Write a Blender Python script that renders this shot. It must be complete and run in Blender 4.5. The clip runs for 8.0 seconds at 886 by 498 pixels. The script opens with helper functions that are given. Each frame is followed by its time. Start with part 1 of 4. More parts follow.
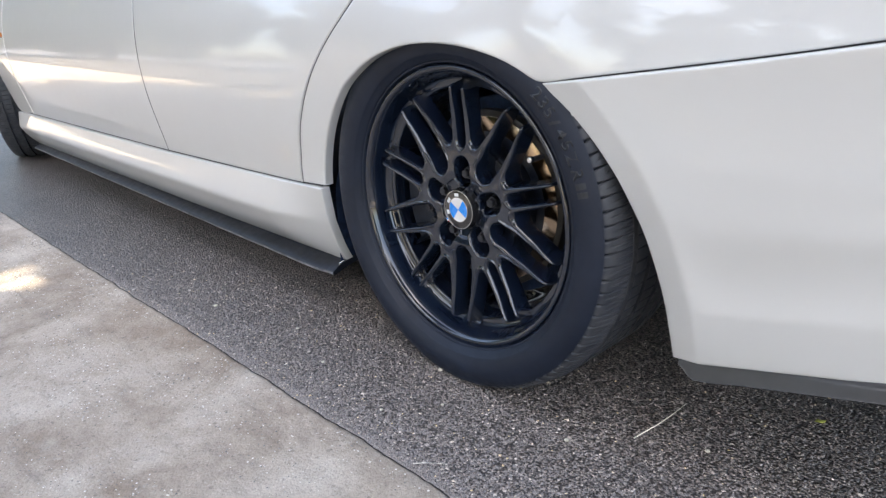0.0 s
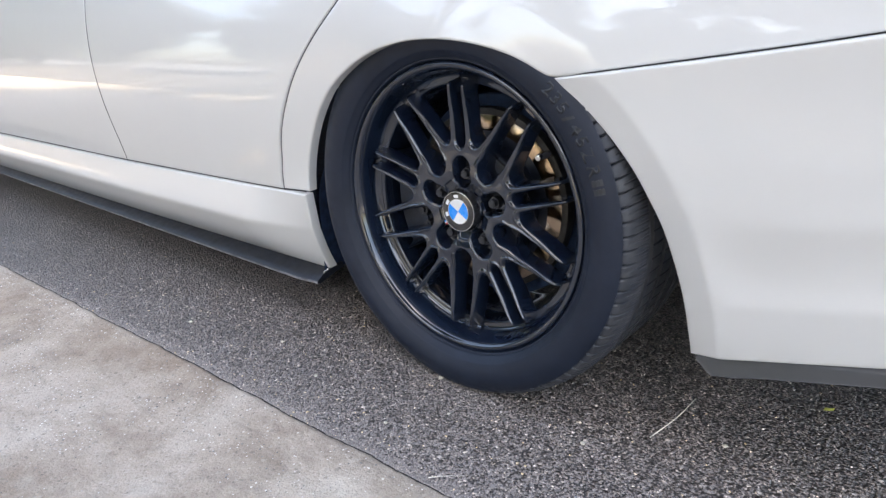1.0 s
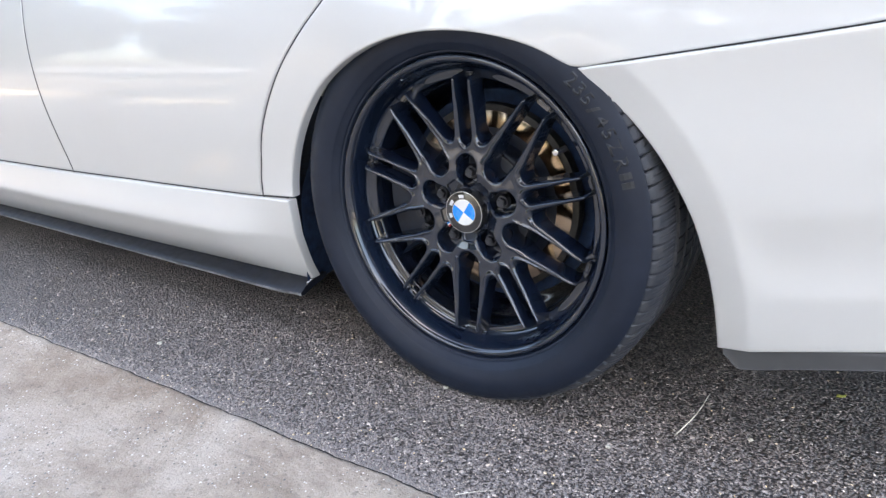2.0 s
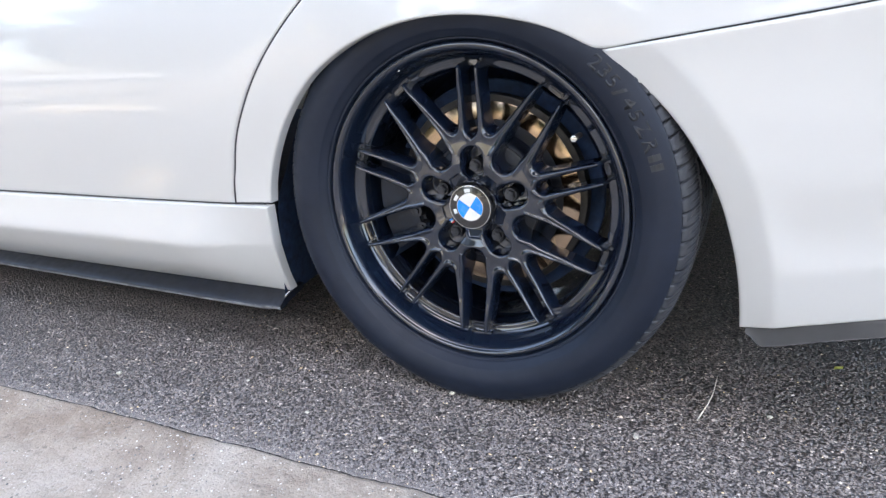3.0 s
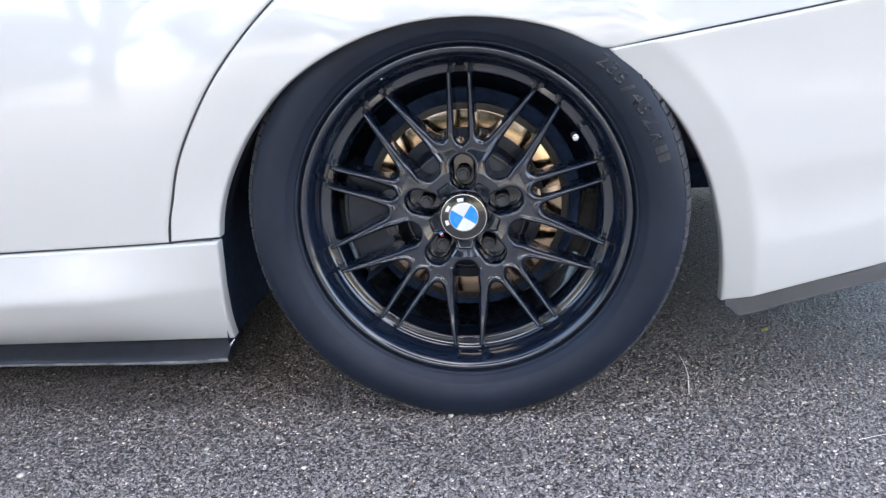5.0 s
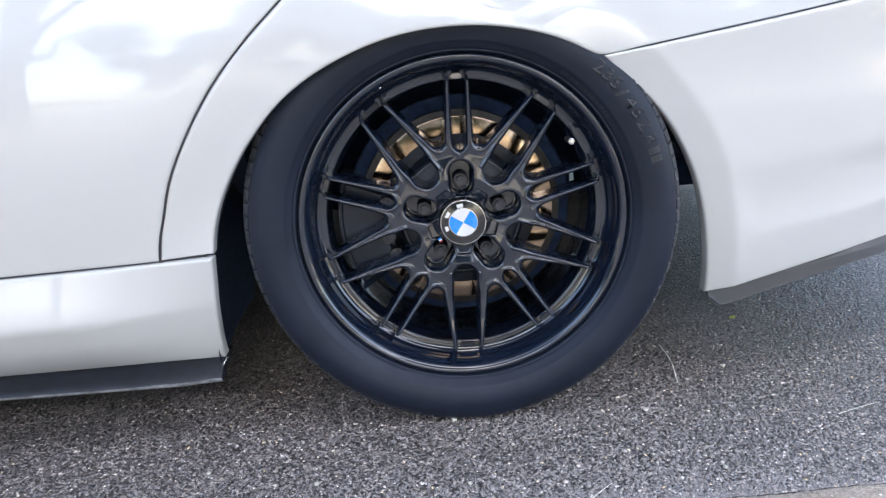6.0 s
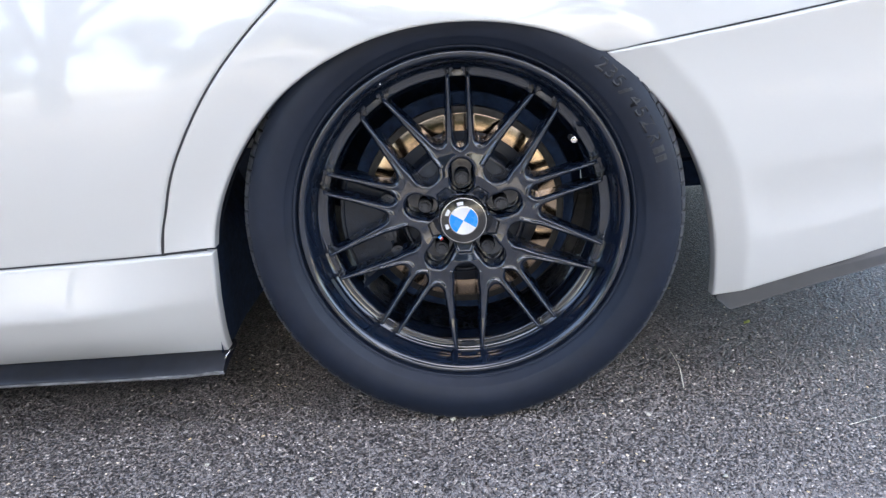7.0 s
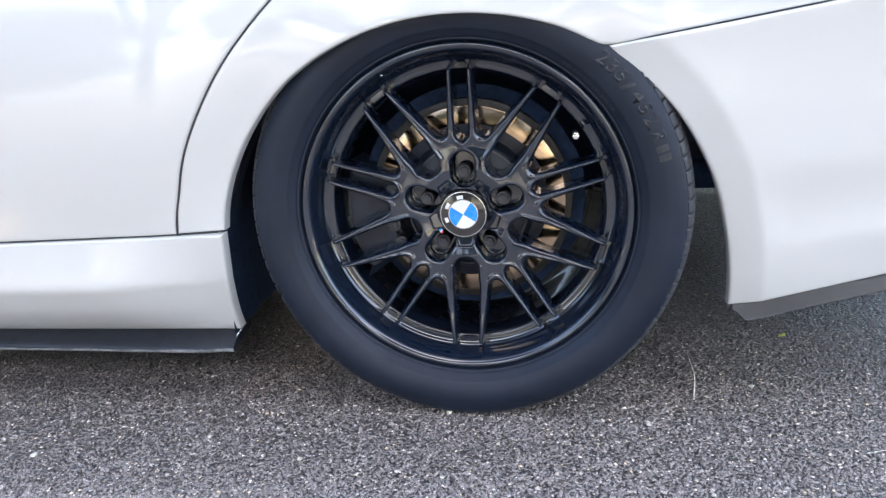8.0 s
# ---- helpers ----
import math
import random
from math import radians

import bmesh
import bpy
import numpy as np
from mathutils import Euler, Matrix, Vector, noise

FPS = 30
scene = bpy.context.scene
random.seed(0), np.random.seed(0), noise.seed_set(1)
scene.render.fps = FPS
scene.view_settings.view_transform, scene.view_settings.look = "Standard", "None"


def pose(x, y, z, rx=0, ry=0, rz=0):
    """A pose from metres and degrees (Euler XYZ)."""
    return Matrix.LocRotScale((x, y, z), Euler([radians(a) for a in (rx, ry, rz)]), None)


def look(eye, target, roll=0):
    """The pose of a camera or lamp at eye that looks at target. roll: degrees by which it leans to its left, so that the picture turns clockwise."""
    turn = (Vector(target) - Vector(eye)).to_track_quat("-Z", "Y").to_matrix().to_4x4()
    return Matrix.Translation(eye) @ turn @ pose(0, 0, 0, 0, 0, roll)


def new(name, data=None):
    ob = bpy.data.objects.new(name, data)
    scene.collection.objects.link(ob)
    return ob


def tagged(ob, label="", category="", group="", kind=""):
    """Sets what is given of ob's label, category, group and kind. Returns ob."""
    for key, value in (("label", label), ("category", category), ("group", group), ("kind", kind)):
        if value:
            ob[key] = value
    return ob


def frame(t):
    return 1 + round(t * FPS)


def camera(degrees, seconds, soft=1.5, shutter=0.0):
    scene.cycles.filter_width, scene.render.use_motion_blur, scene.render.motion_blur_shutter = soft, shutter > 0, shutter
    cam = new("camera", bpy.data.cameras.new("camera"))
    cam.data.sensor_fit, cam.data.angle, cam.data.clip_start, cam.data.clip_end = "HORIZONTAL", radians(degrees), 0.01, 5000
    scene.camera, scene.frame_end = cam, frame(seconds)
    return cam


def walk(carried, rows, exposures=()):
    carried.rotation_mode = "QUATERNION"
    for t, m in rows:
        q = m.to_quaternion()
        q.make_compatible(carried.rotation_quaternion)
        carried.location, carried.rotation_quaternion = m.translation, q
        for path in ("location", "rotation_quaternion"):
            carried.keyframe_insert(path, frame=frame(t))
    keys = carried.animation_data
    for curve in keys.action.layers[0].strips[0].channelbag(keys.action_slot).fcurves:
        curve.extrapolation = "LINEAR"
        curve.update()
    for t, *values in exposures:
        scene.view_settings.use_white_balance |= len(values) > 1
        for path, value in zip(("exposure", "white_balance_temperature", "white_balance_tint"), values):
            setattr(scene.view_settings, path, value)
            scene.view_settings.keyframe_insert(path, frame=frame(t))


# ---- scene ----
cam = camera(66.6, 8.0, 1.35)
PATH = [
    (0, (0.799, -0.763, 0.681), (-0.579, 0.489, -0.05), -4.1),
    (0.5, (0.758, -0.782, 0.681), (-0.569, 0.519, -0.057), -4.4),
    (1, (0.705, -0.802, 0.673), (-0.558, 0.565, -0.059), -4.4),
    (1.5, (0.646, -0.818, 0.667), (-0.548, 0.612, -0.061), -4.4),
    (3, (0.417, -0.891, 0.624), (-0.449, 0.768, -0.081), -4.4),
    (3.5, (0.331, -0.911, 0.614), (-0.383, 0.83, -0.066), -4.6),
    (4, (0.237, -0.928, 0.602), (-0.29, 0.885, -0.058), -4.3),
    (4.5, (0.157, -0.942, 0.594), (-0.213, 0.913, -0.056), -4.0),
    (6, (-0.044, -0.963, 0.61), (-0.019, 0.929, -0.04), -4.2),
    (6.5, (-0.053, -0.962, 0.612), (-0.008, 0.928, -0.041), -4.3),
    (7, (0.006, -0.956, 0.606), (-0.068, 0.933, -0.046), -4.2),
    (7.5, (0.073, -0.954, 0.593), (-0.135, 0.929, -0.047), -4.1),
    (8, (0.142, -0.941, 0.599), (-0.2, 0.915, -0.06), -4.1),
]
EXPOSURES = [(0.0, 2.10, 6920, 8), (1.5, 2.35, 6770, 8), (3.5, 2.54, 6550, 8), (4.5, 2.56, 6440, 8), (6.5, 2.40, 6430, 8), (8.0, 2.55, 6440, 8)]
walk(cam, [(t, look(eye, at, roll)) for t, eye, at, roll in PATH], EXPOSURES)

# ---- world and light ----
SUN_TO = Vector((0.15, -0.55, 0.82)).normalized()
world = bpy.data.worlds.new("world")
scene.world = world
world.use_nodes = True
wn = world.node_tree
sky = wn.nodes.new("ShaderNodeTexSky")
sky.sky_type = "NISHITA"
sky.sun_disc = False
sky.sun_elevation = math.asin(SUN_TO.z)
sky.sun_rotation = math.atan2(SUN_TO.x, SUN_TO.y)
sky.air_density, sky.dust_density, sky.ozone_density = 1.0, 3.0, 1.0
wn.nodes["Background"].inputs["Strength"].default_value = 0.15
wn.links.new(sky.outputs["Color"], wn.nodes["Background"].inputs["Color"])
sun_data = bpy.data.lights.new("sun", "SUN")
sun_data.energy, sun_data.angle, sun_data.color = 4.0, radians(0.6), (1.0, 0.88, 0.70)
sun = new("sun", sun_data)
sun.matrix_world = look(SUN_TO * 40, (0, 0, 0))


# ---- materials ----
class Nodes:
    """A short way to write one node material."""

    def __init__(self, name):
        self.mat = bpy.data.materials.new(name)
        self.mat.use_nodes = True
        self.tree = self.mat.node_tree
        self.bsdf = self.tree.nodes["Principled BSDF"]
        self.coord = self.tree.nodes.new("ShaderNodeTexCoord")

    def node(self, kind, **values):
        n = self.tree.nodes.new(kind)
        for key, value in values.items():
            n.inputs[key].default_value = value
        return n

    def link(self, a, b):
        self.tree.links.new(a, b)

    def set(self, **values):
        for key, value in values.items():
            self.bsdf.inputs[key.replace("_", " ")].default_value = value
        return self

    def noise(self, scale, detail=4.0, rough=0.55, warp=0.0):
        n = self.node("ShaderNodeTexNoise", Scale=scale, Detail=detail, Roughness=rough, Distortion=warp)
        self.link(self.coord.outputs["Object"], n.inputs["Vector"])
        return n.outputs["Fac"]

    def cells(self, scale, feature="F1"):
        n = self.node("ShaderNodeTexVoronoi", Scale=scale)
        n.feature = feature
        self.link(self.coord.outputs["Object"], n.inputs["Vector"])
        return n

    def ramp(self, fac, *stops):
        n = self.tree.nodes.new("ShaderNodeValToRGB")
        while len(n.color_ramp.elements) < len(stops):
            n.color_ramp.elements.new(0.5)
        for e, (p, c) in zip(n.color_ramp.elements, stops):
            e.position = p
            e.color = (c, c, c, 1) if isinstance(c, (int, float)) else (*c, 1)
        self.link(fac, n.inputs["Fac"])
        return n.outputs["Color"]

    def mix(self, kind, fac, a, b):
        n = self.tree.nodes.new("ShaderNodeMix")
        n.data_type, n.blend_type = "RGBA", kind
        for slot, value in ((0, fac), (6, a), (7, b)):
            if isinstance(value, bpy.types.NodeSocket):
                self.link(value, n.inputs[slot])
            else:
                n.inputs[slot].default_value = value if slot == 0 else (*value, 1)
        return n.outputs[2]

    def colour(self, out):
        self.link(out, self.bsdf.inputs["Base Color"])

    def rough(self, out):
        self.link(out, self.bsdf.inputs["Roughness"])

    def bump(self, *layers):
        last = None
        for height, strength, distance in layers:
            b = self.node("ShaderNodeBump", Strength=strength, Distance=distance)
            self.link(height, b.inputs["Height"])
            if last:
                self.link(last, b.inputs["Normal"])
            last = b.outputs["Normal"]
        self.link(last, self.bsdf.inputs["Normal"])


def mat_paint():
    m = Nodes("white_pearl_paint").set(Roughness=0.32, Specular_IOR_Level=0.5, Coat_Weight=1.0, Coat_Roughness=0.02, Coat_IOR=1.7)
    m.colour(m.ramp(m.noise(1.3, 2), (0.3, (0.645, 0.65, 0.645)), (0.7, (0.67, 0.675, 0.67))))
    dirt = m.noise(35, 5)
    m.rough(m.ramp(dirt, (0.35, 0.30), (0.75, 0.38)))
    return m.mat


def mat_gloss_black():
    m = Nodes("gloss_black_enamel").set(Roughness=0.3, Specular_IOR_Level=0.1, Coat_Weight=1.0, Coat_Roughness=0.06, Coat_IOR=1.8)
    # the blue lift in this black stands in for lens haze
    m.colour(m.ramp(m.noise(30, 4), (0.3, (0.0062, 0.0115, 0.0240)), (0.8, (0.0090, 0.0155, 0.0325))))
    m.bump((m.noise(30, 2), 0.03, 0.002))
    m.rough(m.ramp(m.noise(60, 5), (0.35, 0.25), (0.75, 0.40)))
    return m.mat


def mat_tyre():
    m = Nodes("tyre_rubber").set(Specular_IOR_Level=0.34)
    dust = m.noise(22, 5, 0.6)
    # rubber tinted blue and lifted, with lens haze put into the colour
    clean = m.ramp(dust, (0.3, (0.0074, 0.0122, 0.0245)), (0.8, (0.0130, 0.0196, 0.0370)))
    flat = m.node("ShaderNodeVectorMath")
    flat.operation = "MULTIPLY"
    flat.inputs[1].default_value = (2, 0, 2)
    m.link(m.coord.outputs["Object"], flat.inputs[0])
    size = m.node("ShaderNodeVectorMath")
    size.operation = "LENGTH"
    m.link(flat.outputs[0], size.inputs[0])
    # tread and shoulder paler: worn grey, plus side light put into the colour
    worn = m.mix("MULTIPLY", 1.0, m.ramp(size.outputs["Value"], (0.6215, 0.0), (0.6295, 1.0)), m.ramp(m.noise(40, 4), (0.3, 0.4), (0.7, 1.0)))
    m.colour(m.mix("MIX", worn, clean, (0.066, 0.068, 0.074)))
    m.rough(m.ramp(m.noise(60, 4), (0.3, 0.40), (0.8, 0.56)))
    m.bump((m.noise(900, 2), 0.25, 0.0005), (m.noise(120, 3), 0.12, 0.001))
    return m.mat


def mat_plain(name, colour, rough, metal=0.0, vary=0.25, scale=40, bump=0.15, coat=0.0):
    m = Nodes(name).set(Metallic=metal, Coat_Weight=coat, Coat_Roughness=0.08)
    low = tuple(c * (1 - vary) for c in colour)
    high = tuple(min(1.0, c * (1 + vary)) for c in colour)
    m.colour(m.ramp(m.noise(scale, 5), (0.3, low), (0.72, high)))
    m.rough(m.ramp(m.noise(scale * 2.3, 4), (0.3, max(0.02, rough - 0.08)), (0.75, min(1, rough + 0.1))))
    m.bump((m.noise(scale * 6, 3), bump, 0.001))
    return m.mat


def mat_asphalt():
    m = Nodes("worn_asphalt").set(Specular_IOR_Level=1.0)
    chips = m.cells(210)
    fine = m.cells(430)
    big = m.ramp(chips.outputs["Color"], (0.0, (0.132, 0.116, 0.109)), (0.45, (0.237, 0.207, 0.189)), (0.75, (0.358, 0.314, 0.284)), (1.0, (0.550, 0.484, 0.430)))
    small = m.ramp(fine.outputs["Color"], (0.0, (0.143, 0.125, 0.116)), (0.6, (0.270, 0.237, 0.216)), (1.0, (0.462, 0.407, 0.365)))
    base = m.mix("MIX", m.ramp(m.noise(260, 2), (0.42, 0.0), (0.58, 1.0)), big, small)
    # dark binder, with the cavity shade between stones put into the colour
    base = m.mix("MULTIPLY", m.ramp(chips.outputs["Distance"], (0.2, 0.0), (0.7, 0.95)), base, (0.133, 0.119, 0.117))
    base = m.mix("MULTIPLY", 0.6, base, m.ramp(m.noise(2.6, 5, 0.6), (0.3, (0.458, 0.410, 0.412)), (0.7, (1.15, 1.1, 1.05))))
    m.colour(base)
    m.rough(m.ramp(m.noise(300, 3), (0.3, 0.30), (0.7, 0.62)))
    m.bump((m.ramp(chips.outputs["Distance"], (0.0, 1.0), (0.8, 0.0)), 1.0, 0.006), (m.ramp(fine.outputs["Distance"], (0.0, 1.0), (0.8, 0.0)), 0.5, 0.0015))
    return m.mat


def mat_stone_chips():
    m = Nodes("asphalt_stone_chips").set(Specular_IOR_Level=1.0)
    geo = m.tree.nodes.new("ShaderNodeNewGeometry")
    tone = m.ramp(geo.outputs["Random Per Island"], (0.0, (0.149, 0.130, 0.121)), (0.50, (0.233, 0.204, 0.186)), (0.82, (0.330, 0.288, 0.262)), (0.95, (0.484, 0.427, 0.383)), (0.985, (0.770, 0.688, 0.610)), (1.0, (0.792, 0.616, 0.358)))
    m.colour(m.mix("MULTIPLY", 0.6, tone, m.ramp(m.noise(500, 3), (0.3, 0.6), (0.7, 1.2))))
    m.rough(m.ramp(geo.outputs["Random Per Island"], (0.0, 0.42), (1.0, 0.18)))
    m.bump((m.noise(1500, 2), 0.3, 0.0005))
    return m.mat


def mat_concrete():
    m = Nodes("weathered_concrete").set(Specular_IOR_Level=0.3)
    broad = m.ramp(m.noise(5.2, 9, 0.70, 0.6), (0.30, (0.330, 0.276, 0.222)), (0.43, (0.455, 0.392, 0.330)), (0.53, (0.545, 0.482, 0.414)), (0.66, (0.630, 0.575, 0.508)))
    broad = m.mix("MULTIPLY", 0.9, broad, m.ramp(m.noise(2.4, 4, 0.6, 0.8), (0.36, (0.72, 0.66, 0.60)), (0.52, (1.0, 0.98, 0.95)), (0.66, (1.10, 1.10, 1.07))))
    streak = m.node("ShaderNodeMapping", Rotation=(0, 0, radians(24)), Scale=(3.0, 16.0, 1.0))
    m.link(m.coord.outputs["Object"], streak.inputs["Vector"])
    worn = m.node("ShaderNodeTexNoise", Scale=1.6, Detail=7.0, Roughness=0.7, Distortion=0.5)
    m.link(streak.outputs["Vector"], worn.inputs["Vector"])
    broad = m.mix("MIX", m.ramp(worn.outputs["Fac"], (0.52, 0.0), (0.72, 0.55)), broad, (0.27, 0.225, 0.185))
    sand = m.cells(420)
    grains = m.ramp(sand.outputs["Color"], (0.0, 0.78), (0.45, 0.95), (0.8, 1.0), (1.0, 1.2))
    c = m.mix("MULTIPLY", 0.9, broad, grains)
    coarse = m.cells(150)
    c = m.mix("MIX", m.ramp(coarse.outputs["Color"], (0.78, 0.0), (0.95, 0.3)), c, (0.614, 0.563, 0.492))
    c = m.mix("MIX", m.ramp(m.cells(190).outputs["Color"], (0.8, 0.0), (0.95, 0.5)), c, (0.130, 0.114, 0.102))
    c = m.mix("MIX", m.ramp(m.noise(14, 6, 0.7), (0.58, 0.0), (0.74, 0.35)), c, (0.112, 0.101, 0.090))
    c = m.mix("MIX", m.ramp(m.noise(9, 5, 0.65), (0.6, 0.0), (0.78, 0.4)), c, (0.512, 0.475, 0.426))
    m.colour(c)
    m.rough(m.ramp(m.noise(80, 4), (0.3, 0.7), (0.7, 0.95)))
    m.bump((m.ramp(sand.outputs["Distance"], (0.0, 1.0), (0.8, 0.0)), 0.6, 0.0016), (m.ramp(coarse.outputs["Distance"], (0.0, 1.0), (0.8, 0.0)), 0.4, 0.0025), (m.noise(60, 5), 0.3, 0.003))
    return m.mat


def mat_grain():
    m = Nodes("concrete_sand_grain").set(Specular_IOR_Level=0.9)
    geo = m.tree.nodes.new("ShaderNodeNewGeometry")
    m.colour(m.ramp(geo.outputs["Random Per Island"], (0.0, (0.12, 0.115, 0.11)), (0.42, (0.26, 0.245, 0.225)), (0.5, (0.62, 0.58, 0.52)), (1.0, (0.86, 0.83, 0.77))))
    m.rough(m.ramp(geo.outputs["Random Per Island"], (0.0, 0.7), (1.0, 0.35)))
    return m.mat


def mat_brake_disc():
    m = Nodes("brushed_brake_steel").set(Metallic=1.0, Anisotropic=0.4)
    # warm tan in the steel stands in for the reflection of sunlit ground
    m.colour(m.ramp(m.noise(25, 3), (0.3, (0.33, 0.245, 0.172)), (0.75, (0.39, 0.296, 0.212))))
    m.rough(m.ramp(m.noise(140, 4), (0.3, 0.10), (0.7, 0.17)))
    wave = m.node("ShaderNodeTexWave", Scale=260.0, Distortion=1.5, Detail=2.0)
    wave.wave_type, wave.rings_direction = "RINGS", "Y"
    m.link(m.coord.outputs["Object"], wave.inputs["Vector"])
    m.bump((wave.outputs["Fac"], 0.04, 0.0003))
    return m.mat


def mat_leaf():
    m = Nodes("tree_leaf").set(Roughness=0.55)
    geo = m.tree.nodes.new("ShaderNodeNewGeometry")
    m.colour(m.ramp(geo.outputs["Random Per Island"], (0.0, (0.035, 0.06, 0.016)), (0.6, (0.06, 0.10, 0.025)), (1.0, (0.11, 0.14, 0.04))))
    return m.mat


PAINT = mat_paint()
BLACK = mat_gloss_black()
RUBBER = mat_tyre()
ASPHALT = mat_asphalt()
CHIPS = mat_stone_chips()
CONCRETE = mat_concrete()
DISC = mat_brake_disc()
LEAF = mat_leaf()
BLADE = mat_plain("scuffed_black_plastic", (0.007, 0.010, 0.018), 0.45, vary=0.4, scale=25, bump=0.05)
LIP = mat_plain("dark_satin_plastic", (0.045, 0.046, 0.05), 0.36, vary=0.15, scale=20, bump=0.05)
SCUFF_SHINE = mat_plain("scuffed_highlight_grey", (0.16, 0.165, 0.175), 0.5, vary=0.6, scale=45, bump=0.3)
# liner blue is lens haze over dark parts, put into the colour
LINER = mat_plain("dark_felt_liner", (0.014, 0.033, 0.080), 0.85, vary=0.4, scale=60)
# dark colour that stands in for shade in panel gaps; also the valve rubber
SEAM = mat_plain("gap_shade_and_valve_rubber", (0.040, 0.040, 0.047), 0.7)
HAT = mat_plain("dark_blue_iron", (0.008, 0.014, 0.028), 0.42, vary=0.4, scale=60, bump=0.4)
CASTIRON = mat_plain("cast_iron", (0.045, 0.043, 0.041), 0.5, metal=0.6, vary=0.4, scale=60, bump=0.5)
BOLT = mat_plain("dark_oxide_steel", (0.07, 0.074, 0.085), 0.34, metal=0.8, vary=0.4, scale=90)
CHROME = mat_plain("bright_metal", (0.75, 0.75, 0.76), 0.16, metal=1.0, vary=0.08, scale=90, bump=0.03)
EMBLEM_BLACK = mat_plain("emblem_black", (0.012, 0.012, 0.014), 0.2, vary=0.2, coat=1.0, bump=0.02)
EMBLEM_BLUE = mat_plain("emblem_blue", (0.005, 0.27, 0.88), 0.25, vary=0.05, coat=1.0, bump=0.02)
EMBLEM_WHITE = mat_plain("emblem_white", (0.78, 0.79, 0.80), 0.25, vary=0.03, coat=1.0, bump=0.02)
STRIPE_RED = mat_plain("stripe_red", (0.5, 0.03, 0.03), 0.3, vary=0.05)
GLASS = mat_plain("tinted_glass", (0.01, 0.012, 0.012), 0.05, vary=0.1, bump=0.0, coat=1.0)
AMBER = mat_plain("amber_lens", (0.55, 0.16, 0.02), 0.2, vary=0.1, coat=1.0)
BARK = mat_plain("grey_bark", (0.12, 0.10, 0.085), 0.9, vary=0.4, scale=14, bump=0.8)
TWIG = mat_plain("dry_stalk", (0.82, 0.78, 0.68), 0.7, vary=0.15, scale=80)
LEAFLET = mat_plain("yellow_leaf", (0.50, 0.52, 0.12), 0.6, vary=0.15, scale=120)
GRAIN = mat_grain()
DIRT = mat_plain("joint_dirt", (0.060, 0.052, 0.046), 0.95, vary=0.4, scale=80, bump=0.8)
PEBBLE = mat_plain("pale_pebble", (0.55, 0.52, 0.44), 0.7, vary=0.2, scale=200)


# ---- mesh helpers ----
def mesh_of(name, verts, faces, smooth=True):
    me = bpy.data.meshes.new(name)
    me.from_pydata([tuple(v) for v in verts], [], [tuple(f) for f in faces])
    if smooth:
        me.shade_smooth()
    me.update()
    return me


def part(name, data, material, parent, label="", at=None):
    """One mesh object under a thing or a part. data: a mesh or a bmesh."""
    if isinstance(data, bmesh.types.BMesh):
        me = bpy.data.meshes.new(name)
        bmesh.ops.recalc_face_normals(data, faces=data.faces)
        data.to_mesh(me)
        data.free()
        data = me
    if not data.materials:
        data.materials.append(material)
    ob = new(name, data)
    if at is not None:
        ob.matrix_basis = at
    ob.parent = parent
    if label:
        tagged(ob, label)
    return ob


def spline(points, t):
    """A smooth monotone curve through (t, value) pairs."""
    xs = [p[0] for p in points]
    ys = [p[1] for p in points]
    if t <= xs[0]:
        return ys[0]
    if t >= xs[-1]:
        return ys[-1]
    k = max(i for i in range(len(xs) - 1) if xs[i] <= t)
    slope = [(ys[i + 1] - ys[i]) / (xs[i + 1] - xs[i]) for i in range(len(xs) - 1)]

    def tangent(i):
        if i == 0:
            return slope[0]
        if i == len(xs) - 1:
            return slope[-1]
        return (slope[i - 1] + slope[i]) / 2

    h = xs[k + 1] - xs[k]
    s = (t - xs[k]) / h
    a, b = tangent(k) * h, tangent(k + 1) * h
    return (2 * s**3 - 3 * s**2 + 1) * ys[k] + (s**3 - 2 * s**2 + s) * a + (-2 * s**3 + 3 * s**2) * ys[k + 1] + (s**3 - s**2) * b


def smooth01(t):
    t = min(1.0, max(0.0, t))
    return t * t * (3 - 2 * t)


def box(bm, size, at=(0, 0, 0), bevel=0.0, turn=None):
    m = Matrix.Translation(at) @ (turn or Matrix()) @ Matrix.Diagonal((*size, 1))
    made = bmesh.ops.create_cube(bm, size=1.0, matrix=m)
    if bevel:
        edges = list({e for v in made["verts"] for e in v.link_edges})
        bmesh.ops.bevel(bm, geom=edges, offset=bevel, segments=2, affect="EDGES")
    return bm


def lathe(profile, steps, closed=False, centre=(0, 0), arc=(0, 360)):
    """Turn (radius, depth) pairs about the y axis."""
    a0, a1 = arc
    full = abs(a1 - a0) >= 360
    n = steps if full else steps + 1
    verts = []
    for i in range(n):
        a = radians(a0 + (a1 - a0) * i / steps)
        for r, w in profile:
            verts.append((r * math.cos(a) + centre[0], w, r * math.sin(a) + centre[1]))
    k = len(profile)
    faces = []
    for i in range(steps):
        j = (i + 1) % n
        for p in range(k if closed else k - 1):
            q = (p + 1) % k
            faces.append((i * k + p, i * k + q, j * k + q, j * k + p))
    return verts, faces


